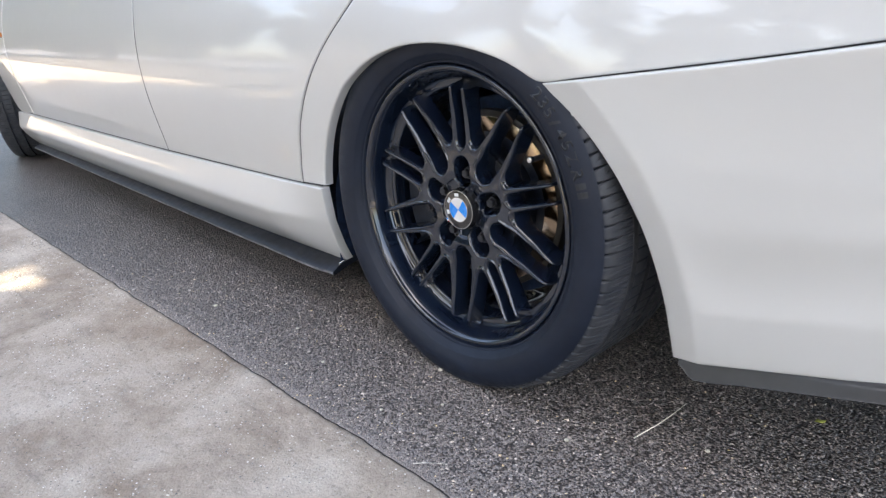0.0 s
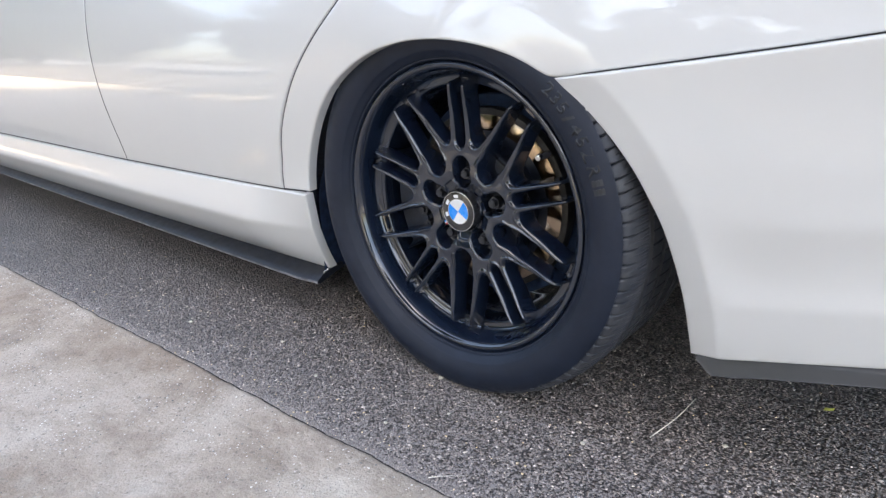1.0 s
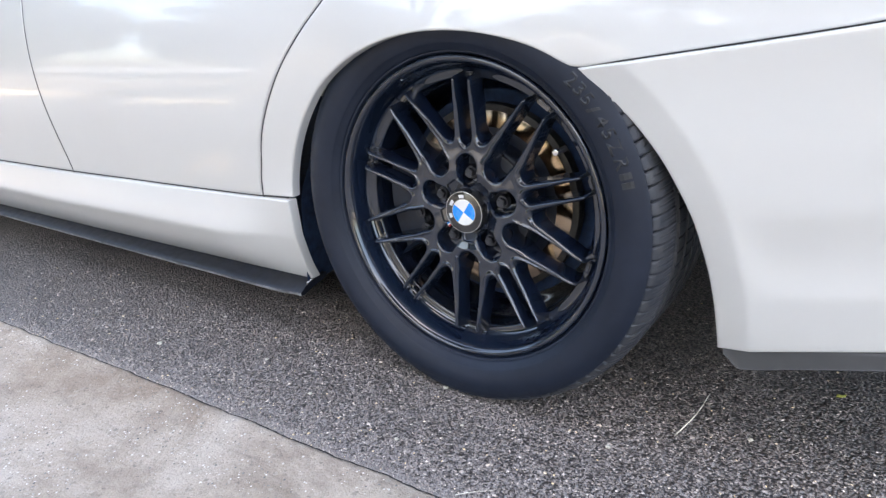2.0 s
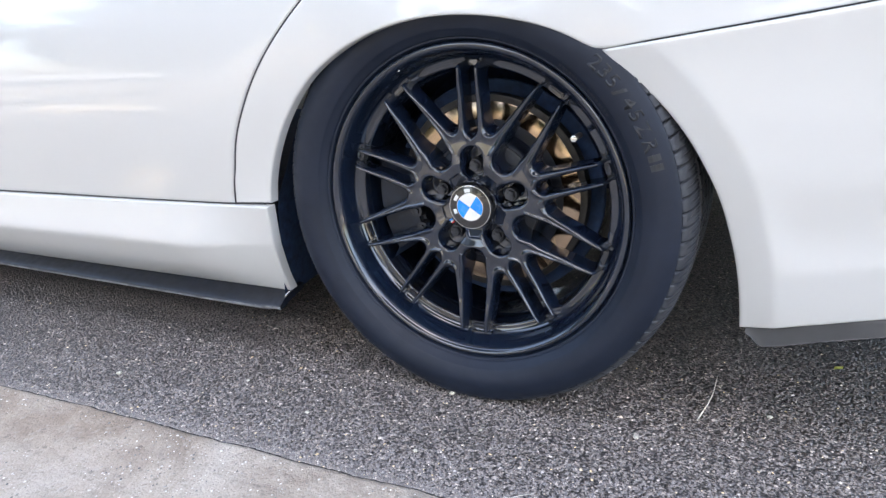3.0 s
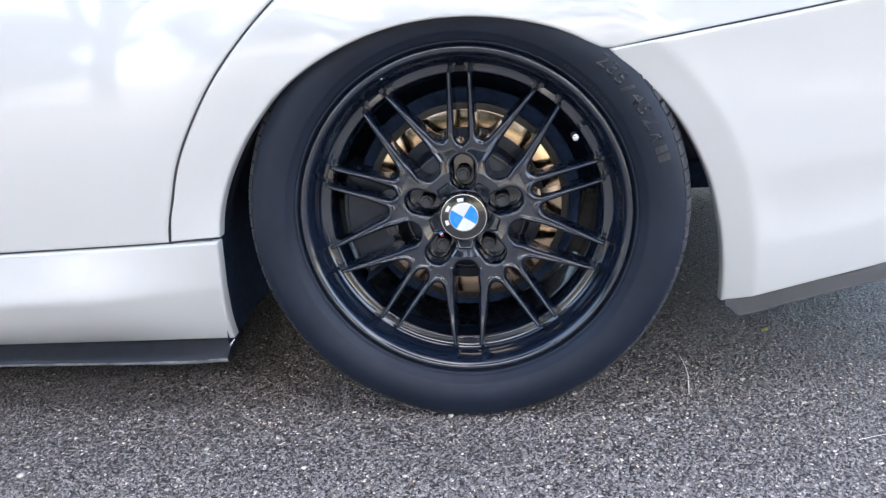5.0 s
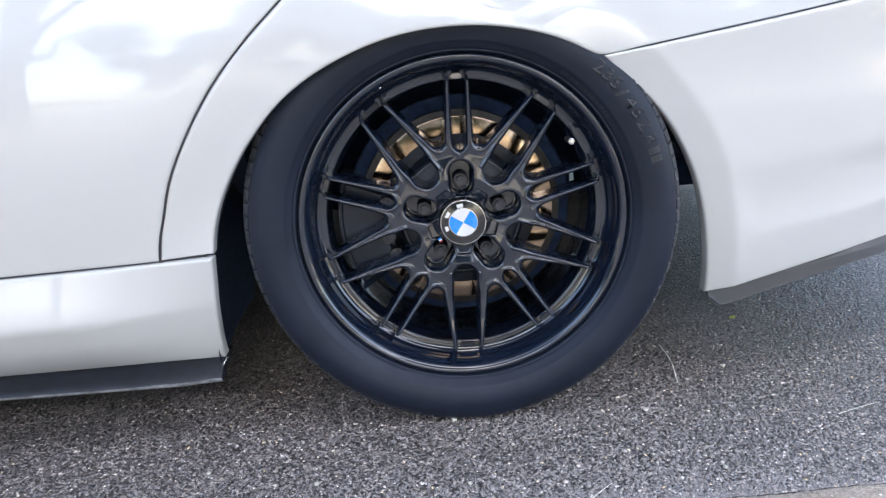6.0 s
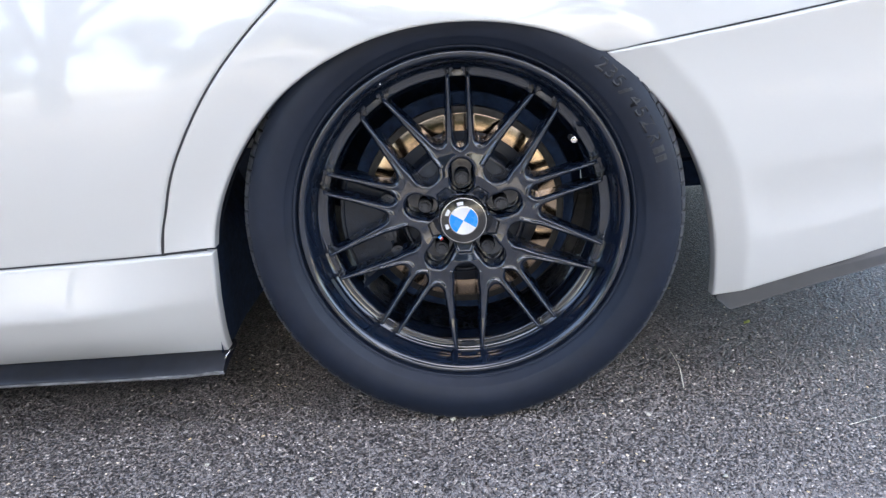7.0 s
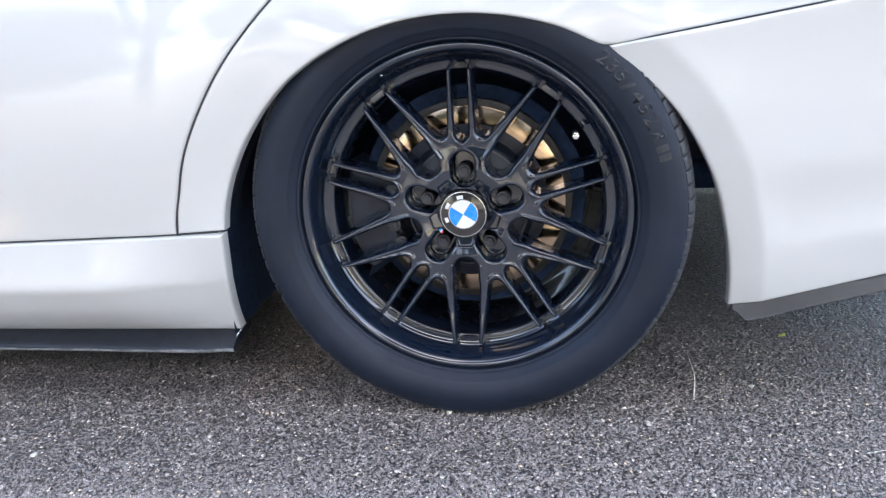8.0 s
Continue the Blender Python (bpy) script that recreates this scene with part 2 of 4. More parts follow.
def soft_profile(points, per=4):
    """A rounder polyline through (radius, depth) points."""
    out = []
    n = len(points)
    for i in range(n - 1):
        p0, p1, p2, p3 = points[max(0, i - 1)], points[i], points[i + 1], points[min(n - 1, i + 2)]
        for s in range(per):
            t = s / per
            out.append(tuple(0.5 * (2 * b + (c - a) * t + (2 * a - 5 * b + 4 * c - d) * t * t + (3 * b - a - 3 * c + d) * t**3) for a, b, c, d in zip(p0, p1, p2, p3)))
    out.append(points[-1])
    return out


def crisp(me, degrees=35):
    """Smooth shading with the sharp edges kept sharp."""
    me.shade_smooth()
    me.set_sharp_from_angle(angle=radians(degrees))
    return me


# ---- ground ----
def build_ground():
    xs = [-90, -30, -10, -4, -2, -1, 0, 1, 2, 4, 10, 30, 90]
    ys = [-90, -30, -10, -4, -1, 0, 1, 2, 4, 10, 30, 90]
    verts = [(x, y, 0) for y in ys for x in xs]
    n = len(xs)
    faces = [(j * n + i, j * n + i + 1, (j + 1) * n + i + 1, (j + 1) * n + i) for j in range(len(ys) - 1) for i in range(n - 1)]
    me = mesh_of("ground", verts, faces, smooth=False)
    me.materials.append(ASPHALT)
    tagged(new("ground", me), "dark grey worn asphalt driveway with pale stone chips", "ground", kind="structure")


def slab_edge(x):
    return -0.2665 + (0.034 if x < 0 else 0.022) * min(1.5, max(-3.0, x)) + 0.004 * noise.noise((x * 3.1, 0.3, 0)) + 0.003 * noise.noise((x * 19, 1.3, 0)) + 0.002 * noise.noise((x * 70, 2.3, 0))


def build_slab():
    xs = [-14 + 0.5 * i for i in range(20)] + [-4 + 0.01 * i for i in range(600)] + [2 + 0.5 * i for i in range(21)]
    rows = ((0.0, -0.05), (0.0, 0.0), (0.004, 0.0045), (0.011, 0.006), (0.05, 0.0065), (0.25, 0.007), (1.0, 0.008), (1.45, 0.008), (1.452, -0.05))
    verts = []
    for x in xs:
        for back, up in rows:
            verts.append((x, slab_edge(x) - back, up + (0.0006 * noise.noise((x * 9, back * 9, 4)) if up > 0 else 0)))
    k = len(rows)
    faces = [(i * k + j, i * k + j + 1, (i + 1) * k + j + 1, (i + 1) * k + j) for i in range(len(xs) - 1) for j in range(k - 1)]
    me = mesh_of("concrete_slab", verts, faces)
    me.materials.append(CONCRETE)
    tagged(new("pavement", me), "pale weathered concrete slab beside the asphalt", "pavement", kind="structure")


def build_chips():
    rng = np.random.default_rng(5)
    count = 90000
    x = np.clip(rng.normal(0.12, 0.78, count), -2.4, 1.4)
    y = np.array([slab_edge(v) for v in x]) + 0.004 + 1.5 * rng.uniform(0, 1, count) ** 2.0
    size = rng.uniform(0.0011, 0.0027, count) * (1 + 0.5 * (rng.uniform(0, 1, count) > 0.93))
    turn = rng.uniform(0, 6.283, count)
    long = rng.uniform(0.7, 1.5, count)
    ring = np.linspace(0, 2 * np.pi, 6)[:-1]
    verts = np.zeros((count, 6, 3))
    for k, a in enumerate(ring):
        rad = size * rng.uniform(0.75, 1.2, count)
        u, v = rad * np.cos(a) * long, rad * np.sin(a)
        verts[:, k, 0] = x + u * np.cos(turn) - v * np.sin(turn)
        verts[:, k, 1] = y + u * np.sin(turn) + v * np.cos(turn)
        verts[:, k, 2] = rng.uniform(-0.0004, 0.0007, count)
    verts[:, 5, 0] = x + rng.uniform(-0.3, 0.3, count) * size
    verts[:, 5, 1] = y + rng.uniform(-0.3, 0.3, count) * size
    verts[:, 5, 2] = 0.0004 + size * rng.uniform(0.25, 0.75, count)
    base = np.arange(count)[:, None] * 6
    faces = np.concatenate([base + np.array([[k, (k + 1) % 5, 5]]) for k in range(5)])
    me = bpy.data.meshes.new("asphalt_chips")
    me.from_pydata(verts.reshape(-1, 3).tolist(), [], faces.tolist())
    me.materials.append(CHIPS)
    tagged(new("asphalt_chips", me), "loose and bedded stone chips of the asphalt", "gravel", kind="stuff")


def build_joint():
    """The dirt-filled line where asphalt meets concrete."""
    verts, faces = [], []
    n = 700
    for i in range(n):
        x = -4 + 6 * i / (n - 1)
        wide = 0.0024 + 0.002 * noise.noise((x * 23, 7, 0)) + 0.0015 * noise.noise((x * 90, 9, 0))
        verts += [(x, slab_edge(x) - 0.001, 0.0022), (x, slab_edge(x) + wide * 0.5, 0.0011), (x, slab_edge(x) + wide, 0.0002)]
        if i:
            k = 3 * i
            faces += [(k - 3, k - 2, k + 1, k), (k - 2, k - 1, k + 2, k + 1)]
    me = mesh_of("joint", verts, faces)
    me.materials.append(DIRT)
    tagged(new("trim", me), "dark dirt-filled joint between asphalt and concrete", "joint", kind="structure")


def build_grains():
    """Sand grains standing out of the concrete."""
    rng = np.random.default_rng(9)
    count = 22000
    x = rng.uniform(-2.2, 0.7, count)
    y = np.array([slab_edge(v) for v in x]) - 0.012 - 0.42 * rng.uniform(0, 1, count)
    keep = np.array([noise.noise((5 * a, 7 * b, 3)) for a, b in zip(x, y)]) + rng.uniform(-0.35, 0.35, count) > 0.12
    x, y = x[keep], y[keep]
    count = len(x)
    size = 0.0006 + 0.0022 * rng.uniform(0, 1, count) ** 2.2
    top = 0.0064 + 0.0006 * np.clip((-0.27 - y) / 0.2, 0, 1)
    verts = np.zeros((count, 5, 3))
    for k in range(4):
        a = rng.uniform(-0.4, 0.4, count) + k * 1.571
        verts[:, k] = np.stack([x + size * np.cos(a), y + size * np.sin(a), top - 0.0003], 1)
    verts[:, 4] = np.stack([x, y, top + size * 0.55], 1)
    base = np.arange(count)[:, None] * 5
    faces = np.concatenate([base + np.array([[k, (k + 1) % 4, 4]]) for k in range(4)])
    me = bpy.data.meshes.new("concrete_grains")
    me.from_pydata(verts.reshape(-1, 3).tolist(), [], faces.tolist())
    me.materials.append(GRAIN)
    tagged(new("concrete_grains", me), "pale and dark sand grains in the concrete surface", "sand", kind="stuff")


build_ground()
build_slab()
build_joint()
build_chips()
build_grains()

# ---- car: shape of its side ----
WHEEL = (0.002, 0.0, 0.3175)
FRONT_X = -3.24
ARCH_AT = (0.002, 0.319)
ARCH = ((-25, 0.428), (-22, 0.418), (-17.5, 0.4035), (-11.7, 0.388), (-5.8, 0.374), (0, 0.362), (6.4, 0.3515), (11.4, 0.343), (18.6, 0.3325), (25, 0.3245), (34, 0.3125), (43, 0.303), (48, 0.299),
        (59, 0.2915), (74, 0.282), (90, 0.2785), (105, 0.2815), (120.5, 0.290), (130, 0.2987), (140, 0.3095), (152, 0.3225), (165, 0.3415), (173, 0.3555), (179, 0.365), (184, 0.3715), (208, 0.402))
EDGE = ((-22, 0.044), (-17, 0.034), (-12, 0.026), (-6, 0.020), (0, 0.015), (6, 0.008), (11, 0.002), (18, -0.004), (25, -0.009), (34, -0.013), (43, -0.018), (50, -0.022), (70, -0.033), (90, -0.042), (120, -0.045),
        (130, -0.042), (140, -0.041), (152, -0.037), (165, -0.030), (173, -0.025), (180, -0.022))
DOOR = ((0.10, -0.005), (0.20, -0.02), (0.30, -0.033), (0.40, -0.050), (0.45, -0.0565), (0.50, -0.0592), (0.55, -0.0578), (0.60, -0.0522), (0.65, -0.0425), (0.70, -0.029), (0.80, 0.004), (0.90, 0.04), (1.0, 0.08))
TAPER = ((-0.7, 0.0), (-0.35, 0.005), (0.0, 0.017), (0.2, 0.029), (0.45, 0.052), (0.7, 0.085), (0.85, 0.12), (1.0, 0.22))
BUMPER = ((0.14, 0.049), (0.161, 0.044), (0.20, 0.035), (0.24, 0.028), (0.28, 0.021), (0.32, 0.014), (0.36, 0.007), (0.39, 0.001), (0.425, -0.004), (0.455, -0.009), (0.494, -0.013), (0.53, -0.018), (0.56, -0.024), (0.62, -0.036))


def arch_radius(deg):
    return spline(ARCH, deg if deg > -90 else deg + 360)


def arch_point(deg, out=0.0):
    r = arch_radius(deg) + out
    return (ARCH_AT[0] + r * math.cos(radians(deg)), ARCH_AT[1] + r * math.sin(radians(deg)))


def polar(x, z):
    a = math.degrees(math.atan2(z - ARCH_AT[1], x - ARCH_AT[0]))
    if a < -90:
        a += 360
    return a, math.hypot(x - ARCH_AT[0], z - ARCH_AT[1])


def flank(x, z):
    return spline(DOOR, z) + spline(TAPER, x)


def side_y(x, z):
    """Depth of the doors and the quarter panel: the flank, drawn in to the arch edge."""
    y = flank(x, z)
    if x > -0.9:
        a, r = polar(x, z)
        d = max(0.0, r - arch_radius(a))
        if d < 0.30:
            pull = spline(EDGE, a) - flank(*arch_point(a))
            left = smooth01((a - 50) / 40)
            y += pull * (left * math.exp(-((d / 0.068) ** 2)) + (1 - left) * max(0.0, 1 - d / 0.05))
    return y


def bumper_y(x, z):
    """Depth of the bumper: a flat band along the arch, then a turn to the rear, with a ledge over the low crease."""
    y = spline(BUMPER, z) + spline(((0.2, 0.0), (0.70, 0.0), (0.85, 0.03), (1.0, 0.12)), x)
    a, r = polar(x, z)
    d = max(0.0, r - arch_radius(a))
    y += -0.0075 * min(1.0, d / 0.047) + 0.16 * (math.hypot(max(0.0, d - 0.045), 0.006) - 0.006)
    s = (z - (0.254 + 0.15 * (x - 0.426))) / 0.11
    if 0 < s < 1:
        y += 0.006 * math.sin(math.pi * s) * (1 - 0.5 * s) * smooth01((d - 0.04) / 0.05)
    return y


SKIRT = ((0.112, 0.026), (0.14, 0.000), (0.17, -0.0225), (0.205, -0.041), (0.2195, -0.0478), (0.2225, -0.0484), (0.2255, -0.0482), (0.24, -0.0462), (0.27, -0.040), (0.31, -0.032))


def rake(x):
    """The sill line climbs a little towards the rear."""
    return 0.303 + 0.0235 * (x + 0.4) if x > -1.2 else 0.284 + 0.012 * (x + 1.2)


def skirt_y(x, z):
    """The bulge of the skirt runs out flat just before the wheel."""
    h = z + (0.303 - rake(x)) * 0.7
    full = spline(SKIRT, h)
    flat = 0.025 - 0.057 * min(1.0, max(0.0, (h - 0.113) / 0.19))
    return full + (flat - full) * 0.75 * smooth01((x + 0.60) / 0.22)


def line(*points):
    """A curve u -> (x, z) through points, by length."""
    cut = [0.0]
    for a, b in zip(points, points[1:]):
        cut.append(cut[-1] + math.dist(a, b))

    def at(u):
        s = u * cut[-1]
        return (spline([(c, p[0]) for c, p in zip(cut, points)], s), spline([(c, p[1]) for c, p in zip(cut, points)], s))

    at.length = cut[-1]
    at.cuts = [c / cut[-1] for c in cut]
    return at


def keyed(nodes):
    """A curve u -> (x, z) through (u, x, z) nodes."""
    def at(u):
        return (spline([(n[0], n[1]) for n in nodes], u), spline([(n[0], n[2]) for n in nodes], u))

    at.length = sum(math.dist(a[1:], b[1:]) for a, b in zip(nodes, nodes[1:]))
    return at


def steps_of(length, step, also=()):
    near = (0.0, 0.0007, 0.0015, 0.0026, 0.0042, 0.007, 0.012)
    us = {d / length for d in near} | {1 - d / length for d in near}
    n = max(4, int(length / step))
    us |= {i / n for i in range(1, n) if 0.014 < i / n * length < length - 0.014}
    return sorted(us | set(also))


def panel(name, depth, low, high, left, right, parent, label="", step=0.02, roll=0.0042, thick=0.016, material=None, also=()):
    """A pressed panel between four edge curves in x and z, its edges rolled over and folded back."""
    us = steps_of(max(low.length, high.length), step, also)
    vs = steps_of(max(left.length, right.length), step)
    nu, nv = len(us), len(vs)
    lu, lv = max(low.length, high.length), max(left.length, right.length)
    verts = []
    for j, v in enumerate(vs):
        for i, u in enumerate(us):
            a, b, c, d = low(u), high(u), left(v), right(v)
            p00, p10, p01, p11 = low(0), low(1), high(0), high(1)
            q = [(1 - v) * a[k] + v * b[k] + (1 - u) * c[k] + u * d[k]
                 - ((1 - u) * (1 - v) * p00[k] + u * (1 - v) * p10[k] + (1 - u) * v * p01[k] + u * v * p11[k]) for k in (0, 1)]
            edge = min(math.dist(q, a), math.dist(q, b), math.dist(q, c), math.dist(q, d))
            y = depth(q[0], q[1])
            if edge < roll:
                y += roll - math.sqrt(roll**2 - (roll - edge) ** 2)
            verts.append((q[0], y, q[1]))
    faces = [(j * nu + i, j * nu + i + 1, (j + 1) * nu + i + 1, (j + 1) * nu + i) for j in range(nv - 1) for i in range(nu - 1)]
    rim = [i for i in range(nu)] + [j * nu + nu - 1 for j in range(1, nv)] + [(nv - 1) * nu + i for i in range(nu - 2, -1, -1)] + [j * nu for j in range(nv - 2, 0, -1)]
    first = len(verts)
    for k in rim:
        x, y, z = verts[k]
        verts.append((x, y + thick, z))
    n = len(rim)
    faces += [(rim[k], first + k, first + (k + 1) % n, rim[(k + 1) % n]) for k in range(n)]
    return part(name, mesh_of(name, verts, faces), material or PAINT, parent, label)


car = tagged(new("car"), "white four-door saloon car with gloss black alloy wheels, parked on asphalt", "car")


def door_gap(z):
    """x of the seam between the rear door and the quarter panel."""
    return spline(((0.27, -0.446), (0.305, -0.4430), (0.335, -0.4355), (0.36, -0.4255), (0.42, -0.4015), (0.48, -0.3665), (0.547, -0.3175), (0.605, -0.2620), (0.65, -0.2115), (0.75, -0.11), (0.98, 0.04)), z)


def middle_gap(z):
    """x of the seam between the two doors."""
    return spline(((0.25, -1.154), (0.287, -1.152), (0.374, -1.150), (0.477, -1.151), (0.596, -1.160), (0.70, -1.174), (0.98, -1.21)), z)


GAP = 0.0017
SEAM_GAP = 0.0008
TOP = 0.96
zs = [i / 12 for i in range(13)]


def upright(at, z0, z1, shift):
    return line(*[(at(z0 + (z1 - z0) * k / 36) + shift, z0 + (z1 - z0) * k / 36) for k in range(37)])


def build_doors():
    r0, r1 = -0.4425 - GAP, -1.152 + GAP
    low = line(*[(r1 + (r0 - r1) * s, rake(r1 + (r0 - r1) * s) + GAP) for s in zs])
    left = upright(middle_gap, rake(r1) + GAP, TOP, GAP)
    right = upright(door_gap, rake(r0) + GAP, TOP, -GAP)
    panel("rear_door", side_y, low, line(left(1), right(1)), left, right, car, "white pearl rear door")
    f0, f1 = -1.152 - GAP, -2.60
    low = line(*[(f1 + (f0 - f1) * s, rake(f1 + (f0 - f1) * s) + GAP) for s in zs])
    right = upright(middle_gap, rake(f0) + GAP, TOP, -GAP)
    left = line((f1, rake(f1) + GAP), (-2.62, 0.36), (-2.64, 0.6), (-2.62, TOP))
    panel("front_door", side_y, low, line(left(1), right(1)), left, right, car, "white pearl front door", step=0.03)


def front_arch(deg):
    r = 0.375
    return (FRONT_X + r * math.cos(radians(deg)), WHEEL[2] + r * math.sin(radians(deg)))


def build_fender():
    low = line(*[front_arch(a) for a in (186, 160, 135, 110, 90, 70, 45, 20, 4, -5)], (-2.605, rake(-2.6) + GAP))
    right = line((-2.605, rake(-2.6) + GAP), (-2.625, 0.36), (-2.645, 0.6), (-2.625, TOP - 0.02))
    left = line(front_arch(186), (-3.80, 0.30), (-3.97, 0.5), (-3.95, 0.72))
    panel("front_wing", side_y, low, line(left(1), (-3.4, 0.86), right(1)), left, right, car, "white pearl front wing", step=0.04)
    bm = bmesh.new()
    box(bm, (0.06, 0.012, 0.022), bevel=0.004)
    part("side_repeater", bm, AMBER, car, "small amber side repeater", at=pose(-2.69, side_y(-2.69, 0.603) - 0.001, 0.603))


def gap_line(x):
    return 0.546 + 0.132 * (x - 0.204) + 0.02 * max(0, x - 0.5)


def build_quarter():
    """Inner edge: wheel arch, then the bumper seam. Outer edge: door seam, then the shoulder."""
    corner_z = rake(-0.44) + GAP
    inner, outer = [], []
    for k in range(25):
        s = k / 24
        x, z = arch_point(182.0 - 95.0 * s)
        inner.append((0.45 * s, x, max(z, corner_z + 0.0005)))
        want, lo, hi = 181.0 - 94.0 * s, corner_z, TOP
        for _ in range(30):
            mid = (lo + hi) / 2
            lo, hi = (mid, hi) if polar(door_gap(mid) + GAP, mid)[0] > want else (lo, mid)
        z = corner_z + (TOP - corner_z) * smooth01(s) if s in (0, 1) else lo
        outer.append((0.45 * s, door_gap(z) + GAP, z))
    start = outer[-1][1]
    for k in range(1, 12):
        s = k / 12
        x, z = arch_point(87 - 38 * s)
        inner.append((0.45 + 0.17 * s, x, z))
        outer.append((0.45 + 0.17 * s, start + (0.36 - start) * s, TOP + 0.02 * s))
    tip = arch_point(48.0)
    for k in range(13):
        s = k / 12
        x = tip[0] - 0.001 + (0.99 - tip[0]) * s
        inner.append((0.62 + 0.38 * s, x, gap_line(x) + SEAM_GAP))
        outer.append((0.62 + 0.38 * s, 0.36 + 0.61 * s, TOP + 0.02 + 0.02 * s))
    low, high = keyed(inner), keyed(outer)
    panel("quarter_panel", side_y, low, high, line(low(0), high(0)), line(low(1), (0.99, 0.8), high(1)), car, "white pearl rear quarter panel", step=0.011, also=(0.608, 0.614, 0.617, 0.62, 0.623, 0.627))


def bumper_base(x):
    return 0.158 + 0.235 * (x - 0.40) - 0.12 * max(0.0, x - 0.40) ** 2


def build_bumper():
    tip = arch_point(47.4)
    foot = arch_point(-23.0)
    left = line((foot[0], bumper_base(foot[0])), *[arch_point(a) for a in (-19, -14, -8, -2, 5, 12, 20, 28, 36, 42)], (tip[0] + 0.001, gap_line(tip[0]) - SEAM_GAP))
    low = line(left(0), *[(x, bumper_base(x)) for x in (0.5, 0.6, 0.75, 0.9, 1.0)])
    high = line(left(1), *[(x, gap_line(x) - SEAM_GAP) for x in (0.3, 0.45, 0.6, 0.8, 1.0)])
    right = line(low(1), (1.0, 0.45), high(1))
    panel("rear_bumper", bumper_y, low, high, left, right, car, "white pearl rear bumper", step=0.0065)


def build_skirt():
    end = (-0.367, rake(-0.367) - GAP)
    right = line((-0.393, 0.115), (-0.390, 0.15), (-0.384, 0.19), (-0.376, 0.24), end)
    low = line(*[(-2.78 + 2.387 * s, 0.108 + 0.007 * s) for s in zs])
    high = line(*[(-2.85 + (end[0] + 2.85) * s, rake(-2.85 + (end[0] + 2.85) * s) - GAP) for s in zs])
    left = line(low(0), (-2.84, 0.17), high(0))
    panel("side_skirt", skirt_y, low, high, left, right, car, "white side skirt with a sharp crease", step=0.0075)


def strip(name, stations, section, material, parent, label=""):
    """A bar with the cross-section (y, z) pairs that section(x) gives."""
    verts, faces = [], []
    for x in stations:
        verts += [(x, y, z) for y, z in section(x)]
    k = len(section(stations[0]))
    for i in range(len(stations) - 1):
        faces += [(i * k + j, i * k + (j + 1) % k, (i + 1) * k + (j + 1) % k, (i + 1) * k + j) for j in range(k)]
    faces += [tuple(range(k)), tuple((len(stations) - 1) * k + j for j in reversed(range(k)))]
    return part(name, crisp(mesh_of(name, verts, faces), 50), material, parent, label)


def build_blade():
    def section(x):
        wob = 0.0006 * noise.noise((x * 5, 0, 0)) + 0.0007 * smooth01((x + 0.52) / 0.06) * noise.noise((x * 160, 3, 0))
        back = smooth01((x + 0.45) / 0.05) * 0.006
        zt = 0.1145 + 0.001 * (x + 0.4)
        return [(0.06, zt + 0.004), (0.028, zt + 0.003), (0.012, zt - 0.001), (-0.002, zt - 0.0050), (-0.012 + back, zt - 0.0085 + wob), (-0.0190 + back, zt - 0.0118 + wob), (-0.0212 + back, zt - 0.0138 + wob),
                (-0.0218 + back, zt - 0.0165 + wob), (-0.0200 + back, zt - 0.0200 + wob), (-0.013 + back, zt - 0.0210), (0.02, zt - 0.013), (0.06, zt - 0.006)]

    xs = [-2.80 + 0.025 * i for i in range(92)] + [-0.5 + 0.0036 * i for i in range(31)]
    strip("skirt_blade", xs, section, BLADE, car, "scuffed black plastic skirt extension")

    # pale strip carries the blade edge's highlight in its colour, besides the scuffs
    def edge(x):
        back = smooth01((x + 0.45) / 0.05) * 0.006
        z = 0.1145 + 0.001 * (x + 0.4) - 0.0172 + 0.0006 * noise.noise((x * 5, 0, 0))
        high = 0.0014 + 0.0008 * noise.noise((x * 11, 5, 0)) + 0.0012 * smooth01((x + 0.56) / 0.08) * (1 + noise.noise((x * 120, 8, 0)))
        return [(-0.0208 + back, z + high), (-0.0226 + back, z + high * 0.6), (-0.0229 + back, z - 0.001), (-0.0216 + back, z - 0.0034), (-0.0196 + back, z - 0.0036)]

    strip("blade_edge", xs, edge, SCUFF_SHINE, car, "pale scuffed lower edge with its highlight in the colour")


def tube(points, radii, sides=7):
    verts, faces = [], []
    n = len(points)
    for i, p in enumerate(points):
        p = Vector(p)
        way = (Vector(points[min(n - 1, i + 1)]) - Vector(points[max(0, i - 1)])).normalized()
        side = way.orthogonal().normalized()
        other = way.cross(side)
        for s in range(sides):
            a = 2 * math.pi * s / sides
            verts.append(p + radii[i] * (math.cos(a) * side + math.sin(a) * other))
    for i in range(n - 1):
        faces += [(i * sides + s, i * sides + (s + 1) % sides, (i + 1) * sides + (s + 1) % sides, (i + 1) * sides + s) for s in range(sides)]
    faces += [tuple(range(sides)), tuple((n - 1) * sides + s for s in range(sides))]
    return verts, faces


def build_clip():
    """A bent end of the arch trim behind the skirt."""
    pts = [(-0.397, 0.006, 0.106), (-0.3935, 0.004, 0.1115), (-0.3905, 0.004, 0.117), (-0.386, 0.009, 0.121), (-0.381, 0.017, 0.1235)]
    v, f = tube(pts, [0.0013, 0.0016, 0.0016, 0.0015, 0.001], 8)
    part("trim_end", mesh_of("trim_end", v, f), CHROME, car)


